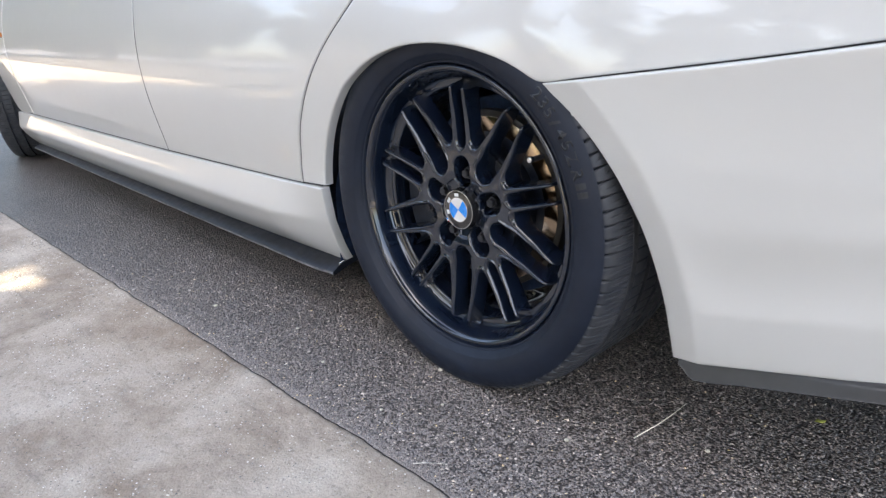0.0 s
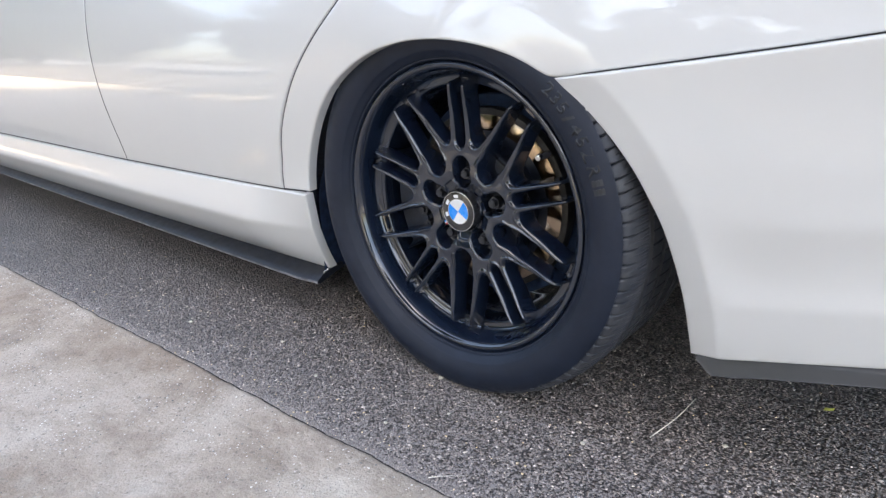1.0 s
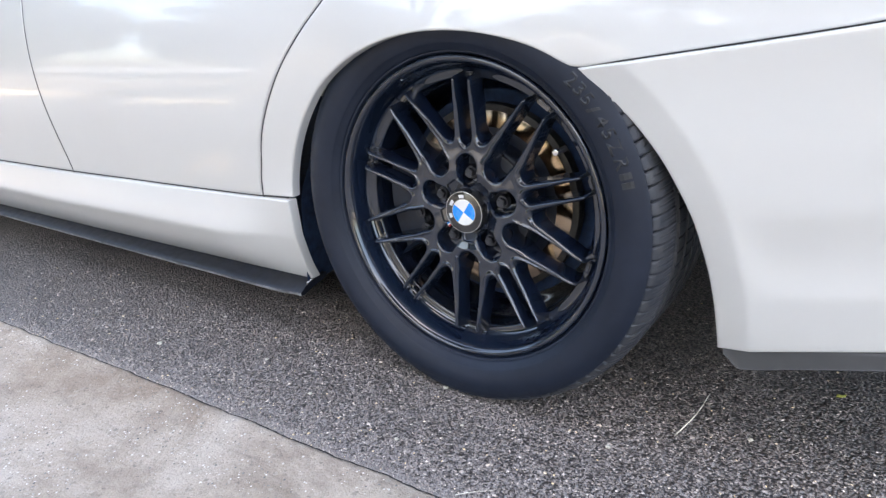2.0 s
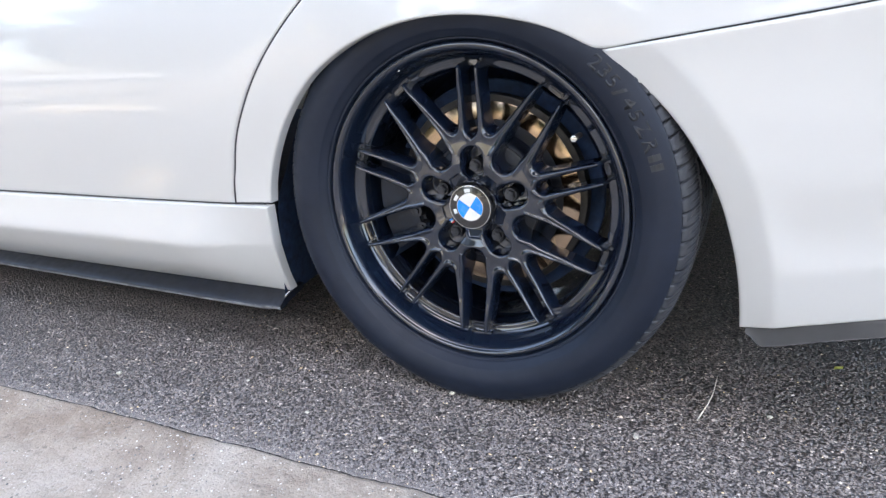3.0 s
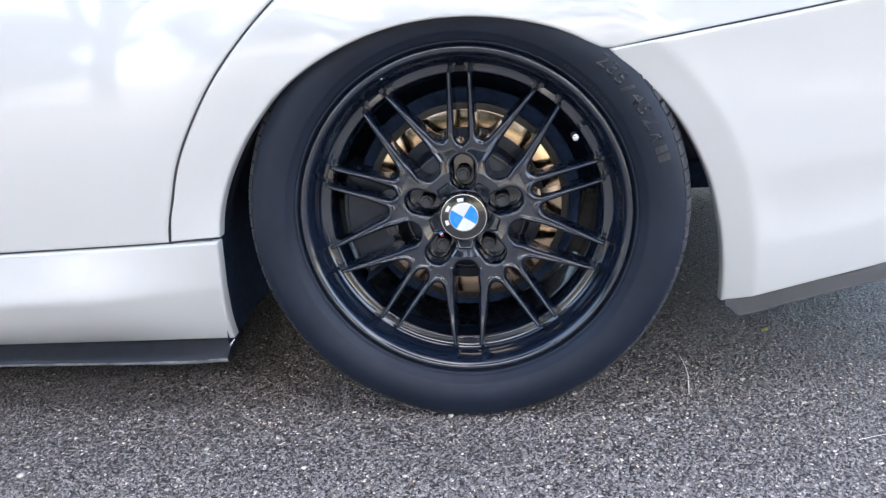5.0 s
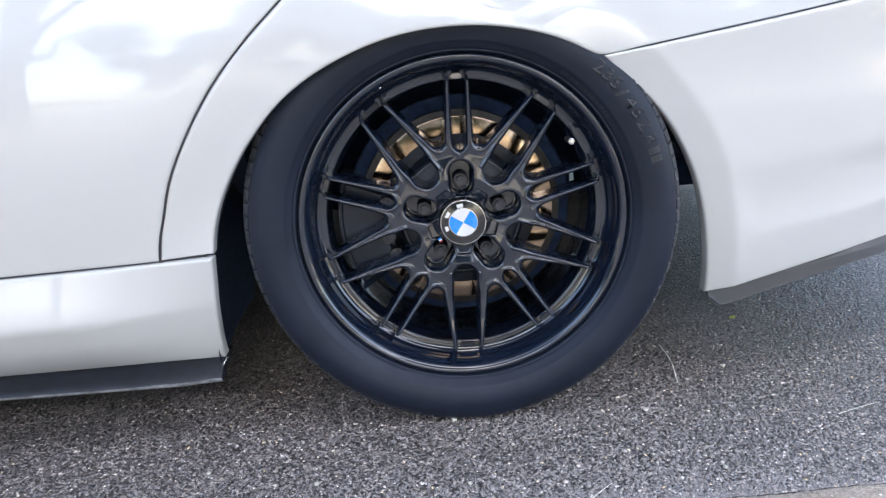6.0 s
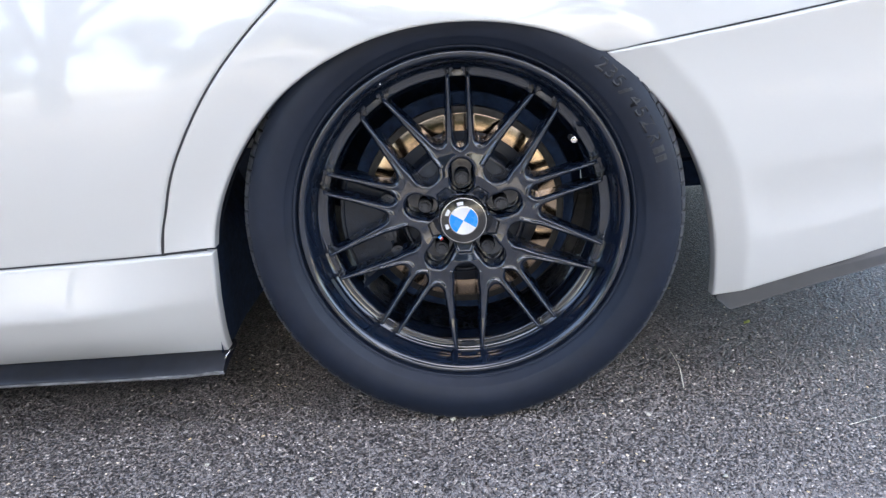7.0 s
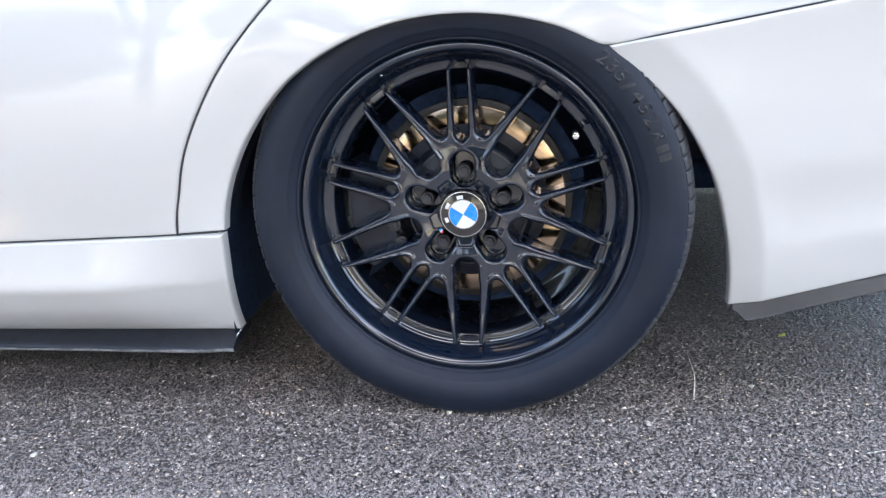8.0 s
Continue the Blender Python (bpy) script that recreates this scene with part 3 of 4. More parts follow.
def build_rear_lip():
    def section(x):
        b = bumper_base(x) - 0.003
        tip = smooth01((x - 0.396) / 0.026)
        wave = 0.0035 * smooth01((x - 0.44) / 0.05) + 0.001 * noise.noise((x * 14, 0, 0))
        down = 0.004 + (0.024 - wave - 0.010 * smooth01((x - 0.46) / 0.2)) * tip
        taper = 0.5 * max(0, x - 0.6) ** 1.6
        return [(0.075 + taper, b + 0.012), (0.052 + taper, b + 0.006), (0.0455 + taper, b - 0.002), (0.0440 + taper, b - down), (0.0425 + taper, b - down - 0.002), (0.0450 + taper, b - down - 0.004), (0.075 + taper, b - down + 0.004)]

    xs = [0.398 + 0.006 * i for i in range(20)] + [0.52 + 0.02 * i for i in range(22)]
    strip("rear_lip", xs, section, LIP, car, "satin grey bumper lip with a wavy scuffed edge")


def build_liner():
    """The dark wheel house behind the arch, with a straight drop behind the sill."""
    angles = [214 - 3 * i for i in range(70)]
    verts, k = [], 13
    for a in angles:
        low = smooth01((a - 172) / 14)
        for j in range(k):
            s = j / (k - 1)
            r = spline(ARCH, min(a, 184)) + 0.004 + 0.010 * low + (0.075 * (1 - low) + 0.012 * low) * smooth01(s * 1.6) * (0.6 + 0.4 * smooth01((a - 10) / 60))
            r += 0.002 * noise.noise((a * 0.06, s * 2, 0)) * (1 - low)
            x, z = ARCH_AT[0] + r * math.cos(radians(a)), ARCH_AT[1] + r * math.sin(radians(a))
            if a > 184:
                x, z = ARCH_AT[0] - r - 0.0006 * (a - 184), 0.292 - 0.0062 * (a - 184)
            verts.append((x, 0.022 - 0.008 * low + 0.30 * s, z))
    faces = [(i * k + j, i * k + j + 1, (i + 1) * k + j + 1, (i + 1) * k + j) for i in range(len(angles) - 1) for j in range(k - 1)]
    part("wheel_arch_liner", mesh_of("wheel_arch_liner", verts, faces), LINER, car, "dark felt wheel arch liner")
    bm = bmesh.new()
    box(bm, (0.62, 0.02, 0.47), at=(-0.08, 0.33, 0.50), bevel=0.004)
    part("inner_wing", bm, LINER, car)
    # unseen floors; the pan hangs low to dim the ground beneath
    for name, size, at in (("floor_pan", (2.2, 1.64, 0.05), (-1.55, 0.90, 0.137)), ("axle_floor", (0.70, 1.0, 0.03), (-0.06, 0.95, 0.31)), ("boot_floor", (0.66, 1.5, 0.05), (0.68, 0.93, 0.325)), ("front_floor", (1.3, 1.1, 0.03), (-3.30, 0.90, 0.18))):
        bm = bmesh.new()
        box(bm, size, at=at, bevel=0.006)
        part(name, bm, LINER, car)
    bm = bmesh.new()
    bmesh.ops.create_cone(bm, cap_ends=True, segments=20, radius1=0.035, radius2=0.035, depth=1.3, matrix=Matrix.Translation((0.02, 0.92, 0.30)) @ Matrix.Rotation(radians(90), 4, "X"))
    part("rear_axle", bm, CASTIRON, car)


def build_upper():
    """Roof, glass, bonnet, boot and the far flank, plainly closed."""
    mid = 0.90
    st = [(-3.97, 0.70, 0.62), (-3.6, 0.82, 0.72), (-2.6, 0.93, 0.82), (-2.2, 0.97, 0.86), (-1.9, 0.985, 0.87), (0.1, 1.0, 0.87), (0.6, 1.03, 0.82), (0.95, 1.02, 0.74), (1.04, 0.92, 0.68)]
    verts, faces = [], []
    for x, top, half in st:
        for s in (-1, -0.93, -0.6, 0, 0.6, 0.93, 1):
            verts.append((x, mid + s * half, top + 0.035 * (1 - s * s) - (0.02 if abs(s) == 1 else 0)))
    for i in range(len(st) - 1):
        faces += [(i * 7 + j, i * 7 + j + 1, (i + 1) * 7 + j + 1, (i + 1) * 7 + j) for j in range(6)]
    part("bonnet_and_boot", mesh_of("bonnet_and_boot", verts, faces), PAINT, car)
    cab = [(-2.15, 0.98, 0.80, 0.80), (-1.35, 1.36, 0.80, 0.60), (-0.9, 1.43, 0.81, 0.58), (-0.3, 1.40, 0.81, 0.57), (0.55, 1.05, 0.76, 0.66)]
    verts, faces = [], []
    for x, top, half_low, half_top in cab:
        verts += [(x, mid - half_low, 0.97), (x, mid - half_top, top - 0.02), (x, mid, top + 0.01), (x, mid + half_top, top - 0.02), (x, mid + half_low, 0.97)]
    for i in range(len(cab) - 1):
        faces += [(i * 5 + j, i * 5 + j + 1, (i + 1) * 5 + j + 1, (i + 1) * 5 + j) for j in (0, 3)]
    roof = [(i * 5 + j, i * 5 + j + 1, (i + 1) * 5 + j + 1, (i + 1) * 5 + j) for i in (1, 2) for j in (1, 2)]
    glass = [(i * 5 + j, i * 5 + j + 1, (i + 1) * 5 + j + 1, (i + 1) * 5 + j) for i in (0, 3) for j in (1, 2)]
    for name, chosen, mat in (("side_glass", faces, GLASS), ("windscreen", glass[:2], GLASS), ("rear_window", glass[2:], GLASS), ("roof", roof, PAINT)):
        used = sorted({k for f in chosen for k in f})
        part(name, mesh_of(name, [verts[k] for k in used], [[used.index(k) for k in f] for f in chosen], name == "roof"), mat, car)
    # unseen far flank, drawn down to 0.05 to block light under the car
    verts, faces = [], []
    for x, top, half in st:
        for z in (0.05, 0.45, 0.7, 1.0):
            verts.append((x, mid + half + 0.07 * math.sin(3 * min(z, 0.95)) * (1 if x < 0.9 else 0.3), min(z, top)))
    for i in range(len(st) - 1):
        faces += [(i * 4 + j, i * 4 + j + 1, (i + 1) * 4 + j + 1, (i + 1) * 4 + j) for j in range(3)]
    part("far_flank", mesh_of("far_flank", verts, faces), PAINT, car)
    for name, x, w, z0, z1 in (("tail_panel", 1.03, 1.3, 0.21, 0.93), ("nose_panel", -3.97, 1.25, 0.09, 0.70)):
        bm = bmesh.new()
        box(bm, (0.04, w, z1 - z0), at=(x, mid, (z0 + z1) / 2), bevel=0.015)
        part(name, bm, PAINT, car)


def gap_shade(name, curve, depth, half=0.005, back=0.0050):
    """A dark strip behind a seam, in place of the shade inside the gap."""
    verts, faces = [], []
    n = 60
    for i in range(n + 1):
        x, z = curve(i / n)
        x2, z2 = curve(min(1.0, i / n + 0.004))
        x1, z1 = curve(max(0.0, i / n - 0.004))
        dx, dz = x2 - x1, z2 - z1
        size = math.hypot(dx, dz) or 1.0
        nx, nz = -dz / size * half, dx / size * half
        y = depth(x, z) + back
        verts += [(x - nx, y, z - nz), (x + nx, y, z + nz)]
        if i:
            k = 2 * i
            faces.append((k - 2, k - 1, k + 1, k))
    part(name, mesh_of(name, verts, faces), SEAM, car)


def build_gap_shades():
    gap_shade("door_gap_shade", upright(door_gap, 0.30, TOP, 0), side_y, back=0.0030)
    gap_shade("door_gap_shade", upright(middle_gap, 0.28, TOP, 0), side_y, half=0.0024, back=0.0008)
    gap_shade("sill_gap_shade", line(*[(-2.8 + 2.42 * s, rake(-2.8 + 2.42 * s)) for s in zs]), side_y)
    gap_shade("bumper_gap_shade", line(*[(0.215 + 0.77 * s, gap_line(0.215 + 0.77 * s)) for s in zs]), lambda x, z: max(bumper_y(x, z), side_y(x, z)), 0.004, 0.0058)


build_gap_shades()
build_doors()
build_fender()
build_quarter()
build_bumper()
build_skirt()
build_blade()
build_rear_lip()
build_clip()
build_liner()
build_upper()


# ---- wheel ----
def net(field, lo, hi, step):
    """The skin of a solid where field(x, y, z) < 0, on a regular grid: vertices, normals and quads."""
    ax = [np.arange(a, b + s * 0.5, s) for a, b, s in zip(lo, hi, step)]
    gx, gy, gz = np.meshgrid(*ax, indexing="ij")
    f = field(gx, gy, gz)
    ins = f < 0
    n = np.array(f.shape) - 1
    total = np.zeros((*n, 3))
    count = np.zeros(n)
    corner = [(i, j, k) for i in (0, 1) for j in (0, 1) for k in (0, 1)]

    def at(arr, c):
        return arr[c[0]:c[0] + n[0], c[1]:c[1] + n[1], c[2]:c[2] + n[2]]

    for a in corner:
        for axis in range(3):
            if a[axis]:
                continue
            b = tuple(1 if m == axis else a[m] for m in range(3))
            fa, fb = at(f, a), at(f, b)
            hit = (fa < 0) != (fb < 0)
            t = np.where(hit, fa / np.where(fa == fb, 1, fa - fb), 0)
            for m in range(3):
                total[..., m] += np.where(hit, a[m] + (t if m == axis else 0), 0)
            count += hit
    live = count > 0
    ids = np.full(tuple(n), -1)
    ids[live] = np.arange(live.sum())
    cell = np.argwhere(live)
    rel = total[live] / count[live][:, None]
    pos = np.array([a[0] for a in ax]) + (cell + rel) * np.array(step)
    grad = np.zeros_like(pos)
    e = min(step) * 0.5
    for m in range(3):
        d = np.zeros(3)
        d[m] = e
        grad[:, m] = field(*(pos + d).T) - field(*(pos - d).T)
    grad /= np.linalg.norm(grad, axis=1)[:, None] + 1e-12
    quads = []
    for axis in range(3):
        b1, b2 = [(1, 2), (2, 0), (0, 1)][axis]
        sl = [slice(1, -1)] * 3
        sl[axis] = slice(0, -1)
        nx = [slice(1, -1)] * 3
        nx[axis] = slice(1, None)
        here, there = ins[tuple(sl)], ins[tuple(nx)]
        where = np.argwhere(here != there)
        off = np.ones(3, int)
        off[axis] = 0
        where = where + off
        inside = ins[tuple(where.T)]
        q = []
        for d1, d2 in ((1, 1), (0, 1), (0, 0), (1, 0)):
            c = where.copy()
            c[:, b1] -= d1
            c[:, b2] -= d2
            q.append(ids[tuple(c.T)])
        q = np.stack(q, 1)
        q[~inside] = q[~inside][:, ::-1]
        quads.append(q)
    return pos, grad, np.concatenate(quads)


SPIN = 89.0          # where one stud stands, degrees


def smin(a, b, k):
    h = np.clip(0.5 + 0.5 * (b - a) / k, 0, 1)
    return b + (a - b) * h - k * h * (1 - h)


def smax(a, b, k):
    return -smin(-a, -b, k)


def bar(a, b, a0, a1, b0, b1, r0, r1):
    """Distance to a tapered bar from (a0, b0) to (a1, b1)."""
    dx, dy = a1 - a0, b1 - b0
    s = np.clip(((a - a0) * dx + (b - b0) * dy) / (dx * dx + dy * dy), 0, 1)
    return np.hypot(a - a0 - s * dx, b - b0 - s * dy) - (r0 + (r1 - r0) * s)


def spider(x, y, z):
    """The cast spokes: ten pairs, alternately above and between the studs."""
    r = np.hypot(x, z)
    ang = np.degrees(np.arctan2(z, x)) - SPIN
    fold = np.radians(np.abs((ang + 36) % 72 - 36))
    a, b = r * np.cos(fold), r * np.sin(fold)
    c36, s36 = math.cos(radians(36)), math.sin(radians(36))
    p, q = a * c36 + b * s36, np.abs(-a * s36 + b * c36)
    front = np.interp(r, [0.0, 0.036, 0.055, 0.067, 0.082, 0.10, 0.125, 0.16, 0.19, 0.2070, 0.2115, 0.2145, 0.2180, 0.2235], [0.0135, 0.0135, 0.0135, 0.0100, 0.0112, 0.0130, 0.0128, 0.0095, 0.004, 0.0022, 0.0060, 0.020, 0.036, 0.050])
    deep = np.clip(y - front, 0, 0.05)
    draft = 0.10 * deep * np.clip((0.222 - r) / 0.05, 0.15, 1)
    spoke_a = bar(a, b, 0.095, 0.226, 0.0150, 0.0136, 0.0072, 0.0027)
    spoke_b = bar(p, q, 0.100, 0.226, 0.0285, 0.0184, 0.0084, 0.0027)
    plan = smin(r - 0.1015, smin(spoke_a, spoke_b, 0.022), 0.024)
    slot_a = bar(a, b, 0.1180, 0.25, 0.0, 0.0, 0.0096, 0.0104)
    slot_b = bar(p, q, 0.0885, 0.25, 0.0, 0.0, 0.0188, 0.0140)
    plan = smax(plan - draft, -(slot_a + draft), 0.004)
    plan = smax(plan, -(slot_b + draft), 0.005)
    ridge = 0.0022 * np.exp(-((plan + 0.0035) / 0.0022) ** 2) * (r > 0.085)
    back = np.interp(r, [0.0, 0.10, 0.14, 0.20, 0.222], [0.060, 0.060, 0.043, 0.040, 0.062])
    solid = smax(plan, smax(front - ridge - y, y - back, 0.003), 0.0045)
    pocket = bar(a, b, 0.055, 0.0730, 0.0, 0.0, 0.0160, 0.0168) - 0.25 * np.clip(front + 0.010 - y, 0, 0.02)
    solid = smax(solid, -np.maximum(pocket, y - 0.047), 0.004)
    bore = smax(r - 0.0355, y - 0.030, 0.002)
    notch = np.maximum(np.abs(p - 0.0445) - 0.0085, np.maximum(q - 0.0125 + 0.35 * (p - 0.0445), y - 0.0205 + 0.35 * (p - 0.0445)))
    solid = smax(solid, -bore, 0.003)
    return smax(solid, -notch, 0.0012)


def build_spider(parent):
    pos, normal, quads = net(spider, (-0.222, -0.008, -0.222), (0.222, 0.0705, 0.222), (0.002, 0.0025, 0.002))
    mid = pos[quads].mean(1)
    r = np.hypot(mid[:, 0], mid[:, 2])
    ang = (np.degrees(np.arctan2(mid[:, 2], mid[:, 0])) - SPIN) % 360
    pair = ((ang + 18) // 36).astype(int) % 10
    side = (((ang + 18) % 36) > 18).astype(int)
    group = np.where(r < 0.118, -1, pair * 2 + side)
    for g in range(-1, 20):
        chosen = quads[group == g]
        if not len(chosen):
            continue
        used, index = np.unique(chosen, return_inverse=True)
        me = mesh_of("spoke", pos[used].tolist(), index.reshape(-1, 4).tolist())
        me.normals_split_custom_set_from_vertices([Vector(v) for v in normal[used]])
        part("spoke" if g >= 0 else "hub_disc", me, BLACK, parent)


def build_tyre(parent, label):
    pitch, per = 98, 12
    n = pitch * per
    side = soft_profile([(0.234, 0.016), (0.2405, 0.004), (0.2452, -0.006), (0.2475, -0.0115), (0.2500, -0.0122), (0.2515, -0.0150), (0.2565, -0.0195), (0.2600, -0.0228), (0.2612, -0.0240), (0.2650, -0.0262), (0.275, -0.0300),
                         (0.286, -0.0315), (0.297, -0.0300), (0.3060, -0.0264), (0.3105, -0.0237)], 4)
    shoulder = [(0.3118, -0.0226), (0.3122, -0.0232), (0.3152, -0.0206), (0.3186, -0.0164), (0.3210, -0.0112), (0.3231, -0.0050), (0.3250, 0.0010), (0.3264, 0.0080), (0.3275, 0.016), (0.3283, 0.0235)]
    tread = []
    for groove in (0.030, 0.072, 0.116, 0.158):
        tread += [(0.329, groove - 0.0056), (0.3190, groove - 0.0044), (0.3190, groove + 0.0044), (0.3292, groove + 0.0056), (0.3295, groove + 0.014), (0.3295, groove + 0.026)]
    tread += [(0.3285, 0.19), (0.324, 0.203), (0.314, 0.212), (0.29, 0.222), (0.26, 0.212), (0.234, 0.19)]
    prof = side + shoulder + tread
    k, first = len(prof), len(side)
    floor = -(WHEEL[2] - 0.0006)
    verts = []
    for i in range(n):
        a = 2 * math.pi * i / n
        step, odd = i % per, (i // per) % 2
        for m, (r, wd) in enumerate(prof):
            turn, u = a, m - first
            if u >= 0:
                turn = a + 0.024 * math.sin(min(1.0, max(0, u - 2) / 16) * 1.6)
                if step == 0 and 1 <= u <= 9:
                    r -= 0.0022 if u > 4 else 0.0036
                    wd += 0.0034 if u <= 4 else 0.0
                if step in (1, 11) and u in (1, 2):
                    wd += 0.0014
                if step == 6 and 4 + odd <= u <= 9:
                    r -= 0.0016
                if step in (3, 9) and 6 <= u <= 9:
                    r -= 0.0009
                if step == 6 and 11 < u < 26:
                    r -= 0.0020
            x, z = r * math.cos(turn), r * math.sin(turn)
            if z < floor + 0.02:
                push = max(0.0, floor + 0.02 - z)
                if r < 0.318 and m < first + 4:
                    wd -= 0.18 * push
                z = max(z, floor)
            verts.append((x, wd, z))
    faces = []
    for i in range(n):
        j = (i + 1) % n
        faces += [(i * k + m, i * k + m + 1, j * k + m + 1, j * k + m) for m in range(k - 1)]
    return part("tyre", crisp(mesh_of("tyre", verts, faces), 40), RUBBER, parent, label)


def build_rim(parent, at, label):
    prof = soft_profile([(0.236, 0.030), (0.2405, 0.014), (0.2432, 0.002), (0.2442, -0.004), (0.2440, -0.0080), (0.2431, -0.0100), (0.2408, -0.0115), (0.2378, -0.0114), (0.2348, -0.0094), (0.2320, -0.0054),
                         (0.2297, 0.0005), (0.2279, 0.0075)], 5)
    prof += soft_profile([(0.2264, 0.0135), (0.2252, 0.0200), (0.2232, 0.0260), (0.2195, 0.0302), (0.2150, 0.0322), (0.2105, 0.0330), (0.2078, 0.0342), (0.2064, 0.0370), (0.2056, 0.0440), (0.2040, 0.0560),
                          (0.2020, 0.066), (0.2030, 0.080), (0.2050, 0.12), (0.2080, 0.19), (0.222, 0.212)], 4)
    v, f = lathe(prof, 180)
    return part("wheel", crisp(mesh_of("wheel", v, f), 42), BLACK, parent, label, at=at)


def disc_mesh(radius, depth, at_y, steps=48, bevel=0.001, inner=0.0):
    prof = [(inner, at_y), (radius - bevel, at_y), (radius - bevel * 0.3, at_y + bevel * 0.3), (radius, at_y + bevel), (radius, at_y + depth)]
    if inner:
        prof.append((inner, at_y + depth))
    v, f = lathe(prof, steps, closed=bool(inner))
    return crisp(mesh_of("disc", v, f), 40)


def wedge(r0, r1, a0, a1, y0, depth, steps=14):
    """A flat ring piece about the y axis."""
    verts = []
    for i in range(steps + 1):
        a = radians(a0 + (a1 - a0) * i / steps)
        for r, y in ((r0, y0), (r1, y0), (r1, y0 + depth), (r0, y0 + depth)):
            verts.append((r * math.cos(a), y, r * math.sin(a)))
    faces = [(i * 4 + j, i * 4 + (j + 1) % 4, (i + 1) * 4 + (j + 1) % 4, (i + 1) * 4 + j) for i in range(steps) for j in range(4)]
    faces += [(0, 1, 2, 3), tuple(steps * 4 + j for j in (3, 2, 1, 0))]
    return mesh_of("ring_piece", verts, faces, False)


def build_cap(parent):
    part("centre_cap", disc_mesh(0.0350, 0.02, 0.0035, 64, 0.002), EMBLEM_BLACK, parent, "gloss black centre cap with a round emblem")
    part("cap_ring", disc_mesh(0.0343, 0.0012, 0.0028, 64, 0.0004, 0.0332), CHROME, parent, "thin silver ring")
    part("emblem_ring", disc_mesh(0.0222, 0.0012, 0.0028, 64, 0.0004, 0.0209), CHROME, parent)
    tilt = 57
    for k in range(4):
        name, mat = (("emblem_blue_quarter", EMBLEM_BLUE), ("emblem_white_quarter", EMBLEM_WHITE))[k % 2]
        part(name, wedge(0.0, 0.0209, tilt - 90 * k - 90, tilt - 90 * k, 0.0027, 0.001), mat, parent)
    for a, width in ((198, 8), (150, 10), (98, 10)):
        part("emblem_bar", wedge(0.0236, 0.0288, a - width, a + width, 0.0029, 0.001, 8), EMBLEM_WHITE, parent, "small white emblem bar")
    for k, mat in enumerate((EMBLEM_BLUE, EMBLEM_WHITE, STRIPE_RED)):
        part("badge_stripe", wedge(0.0425, 0.0475, 212.5 + 3.2 * k, 215.3 + 3.2 * k, 0.0118, 0.001, 3), mat, parent, "tiny badge stripe")


def build_studs(parent):
    bm = bmesh.new()
    m = Matrix.Rotation(radians(90), 4, "X")
    bmesh.ops.create_cone(bm, cap_ends=True, segments=32, radius1=0.0115, radius2=0.0098, depth=0.008, matrix=Matrix.Translation((0, 0.0335, 0)) @ m)
    bmesh.ops.create_cone(bm, cap_ends=True, segments=6, radius1=0.0082, radius2=0.0076, depth=0.012, matrix=Matrix.Translation((0, 0.0285, 0)) @ m)
    bmesh.ops.create_cone(bm, cap_ends=True, segments=20, radius1=0.0052, radius2=0.0052, depth=0.002, matrix=Matrix.Translation((0, 0.0226, 0)) @ m)
    me = bpy.data.meshes.new("wheel_bolt")
    bmesh.ops.recalc_face_normals(bm, faces=bm.faces)
    bm.to_mesh(me)
    bm.free()
    crisp(me, 30)
    for k in range(5):
        a = radians(SPIN + 72 * k)
        part("wheel_bolt", me, BOLT, parent, at=pose(0.06 * math.cos(a), -0.002, 0.06 * math.sin(a), 0, 13 * k, 0))
    bm = bmesh.new()
    bmesh.ops.create_cone(bm, cap_ends=True, segments=16, radius1=0.0042, radius2=0.0042, depth=0.03, matrix=Matrix.Translation((0, 0.012, 0)) @ m)
    part("valve_stem", bm, SEAM, parent, at=pose(0.163, 0, 0.110))
    part("valve_cap", disc_mesh(0.0050, 0.008, -0.005, 6, 0.001), CHROME, parent, "small bright hexagonal valve cap", at=pose(0.163, 0, 0.110))


def build_tabs(parent):
    """The small cast pads between the spokes of each pair."""
    for k in range(10):
        half = 0.0100 if k % 2 == 0 else 0.0145
        bm = bmesh.new()
        box(bm, (0.0075, 0.015, 2 * half - 0.004), bevel=0.002)
        a = radians(SPIN + 36 * k)
        part("rim_pad", bm, BLACK, parent, at=pose(0.2120 * math.cos(a), 0.0350, 0.2120 * math.sin(a), 0, -math.degrees(a), 0))


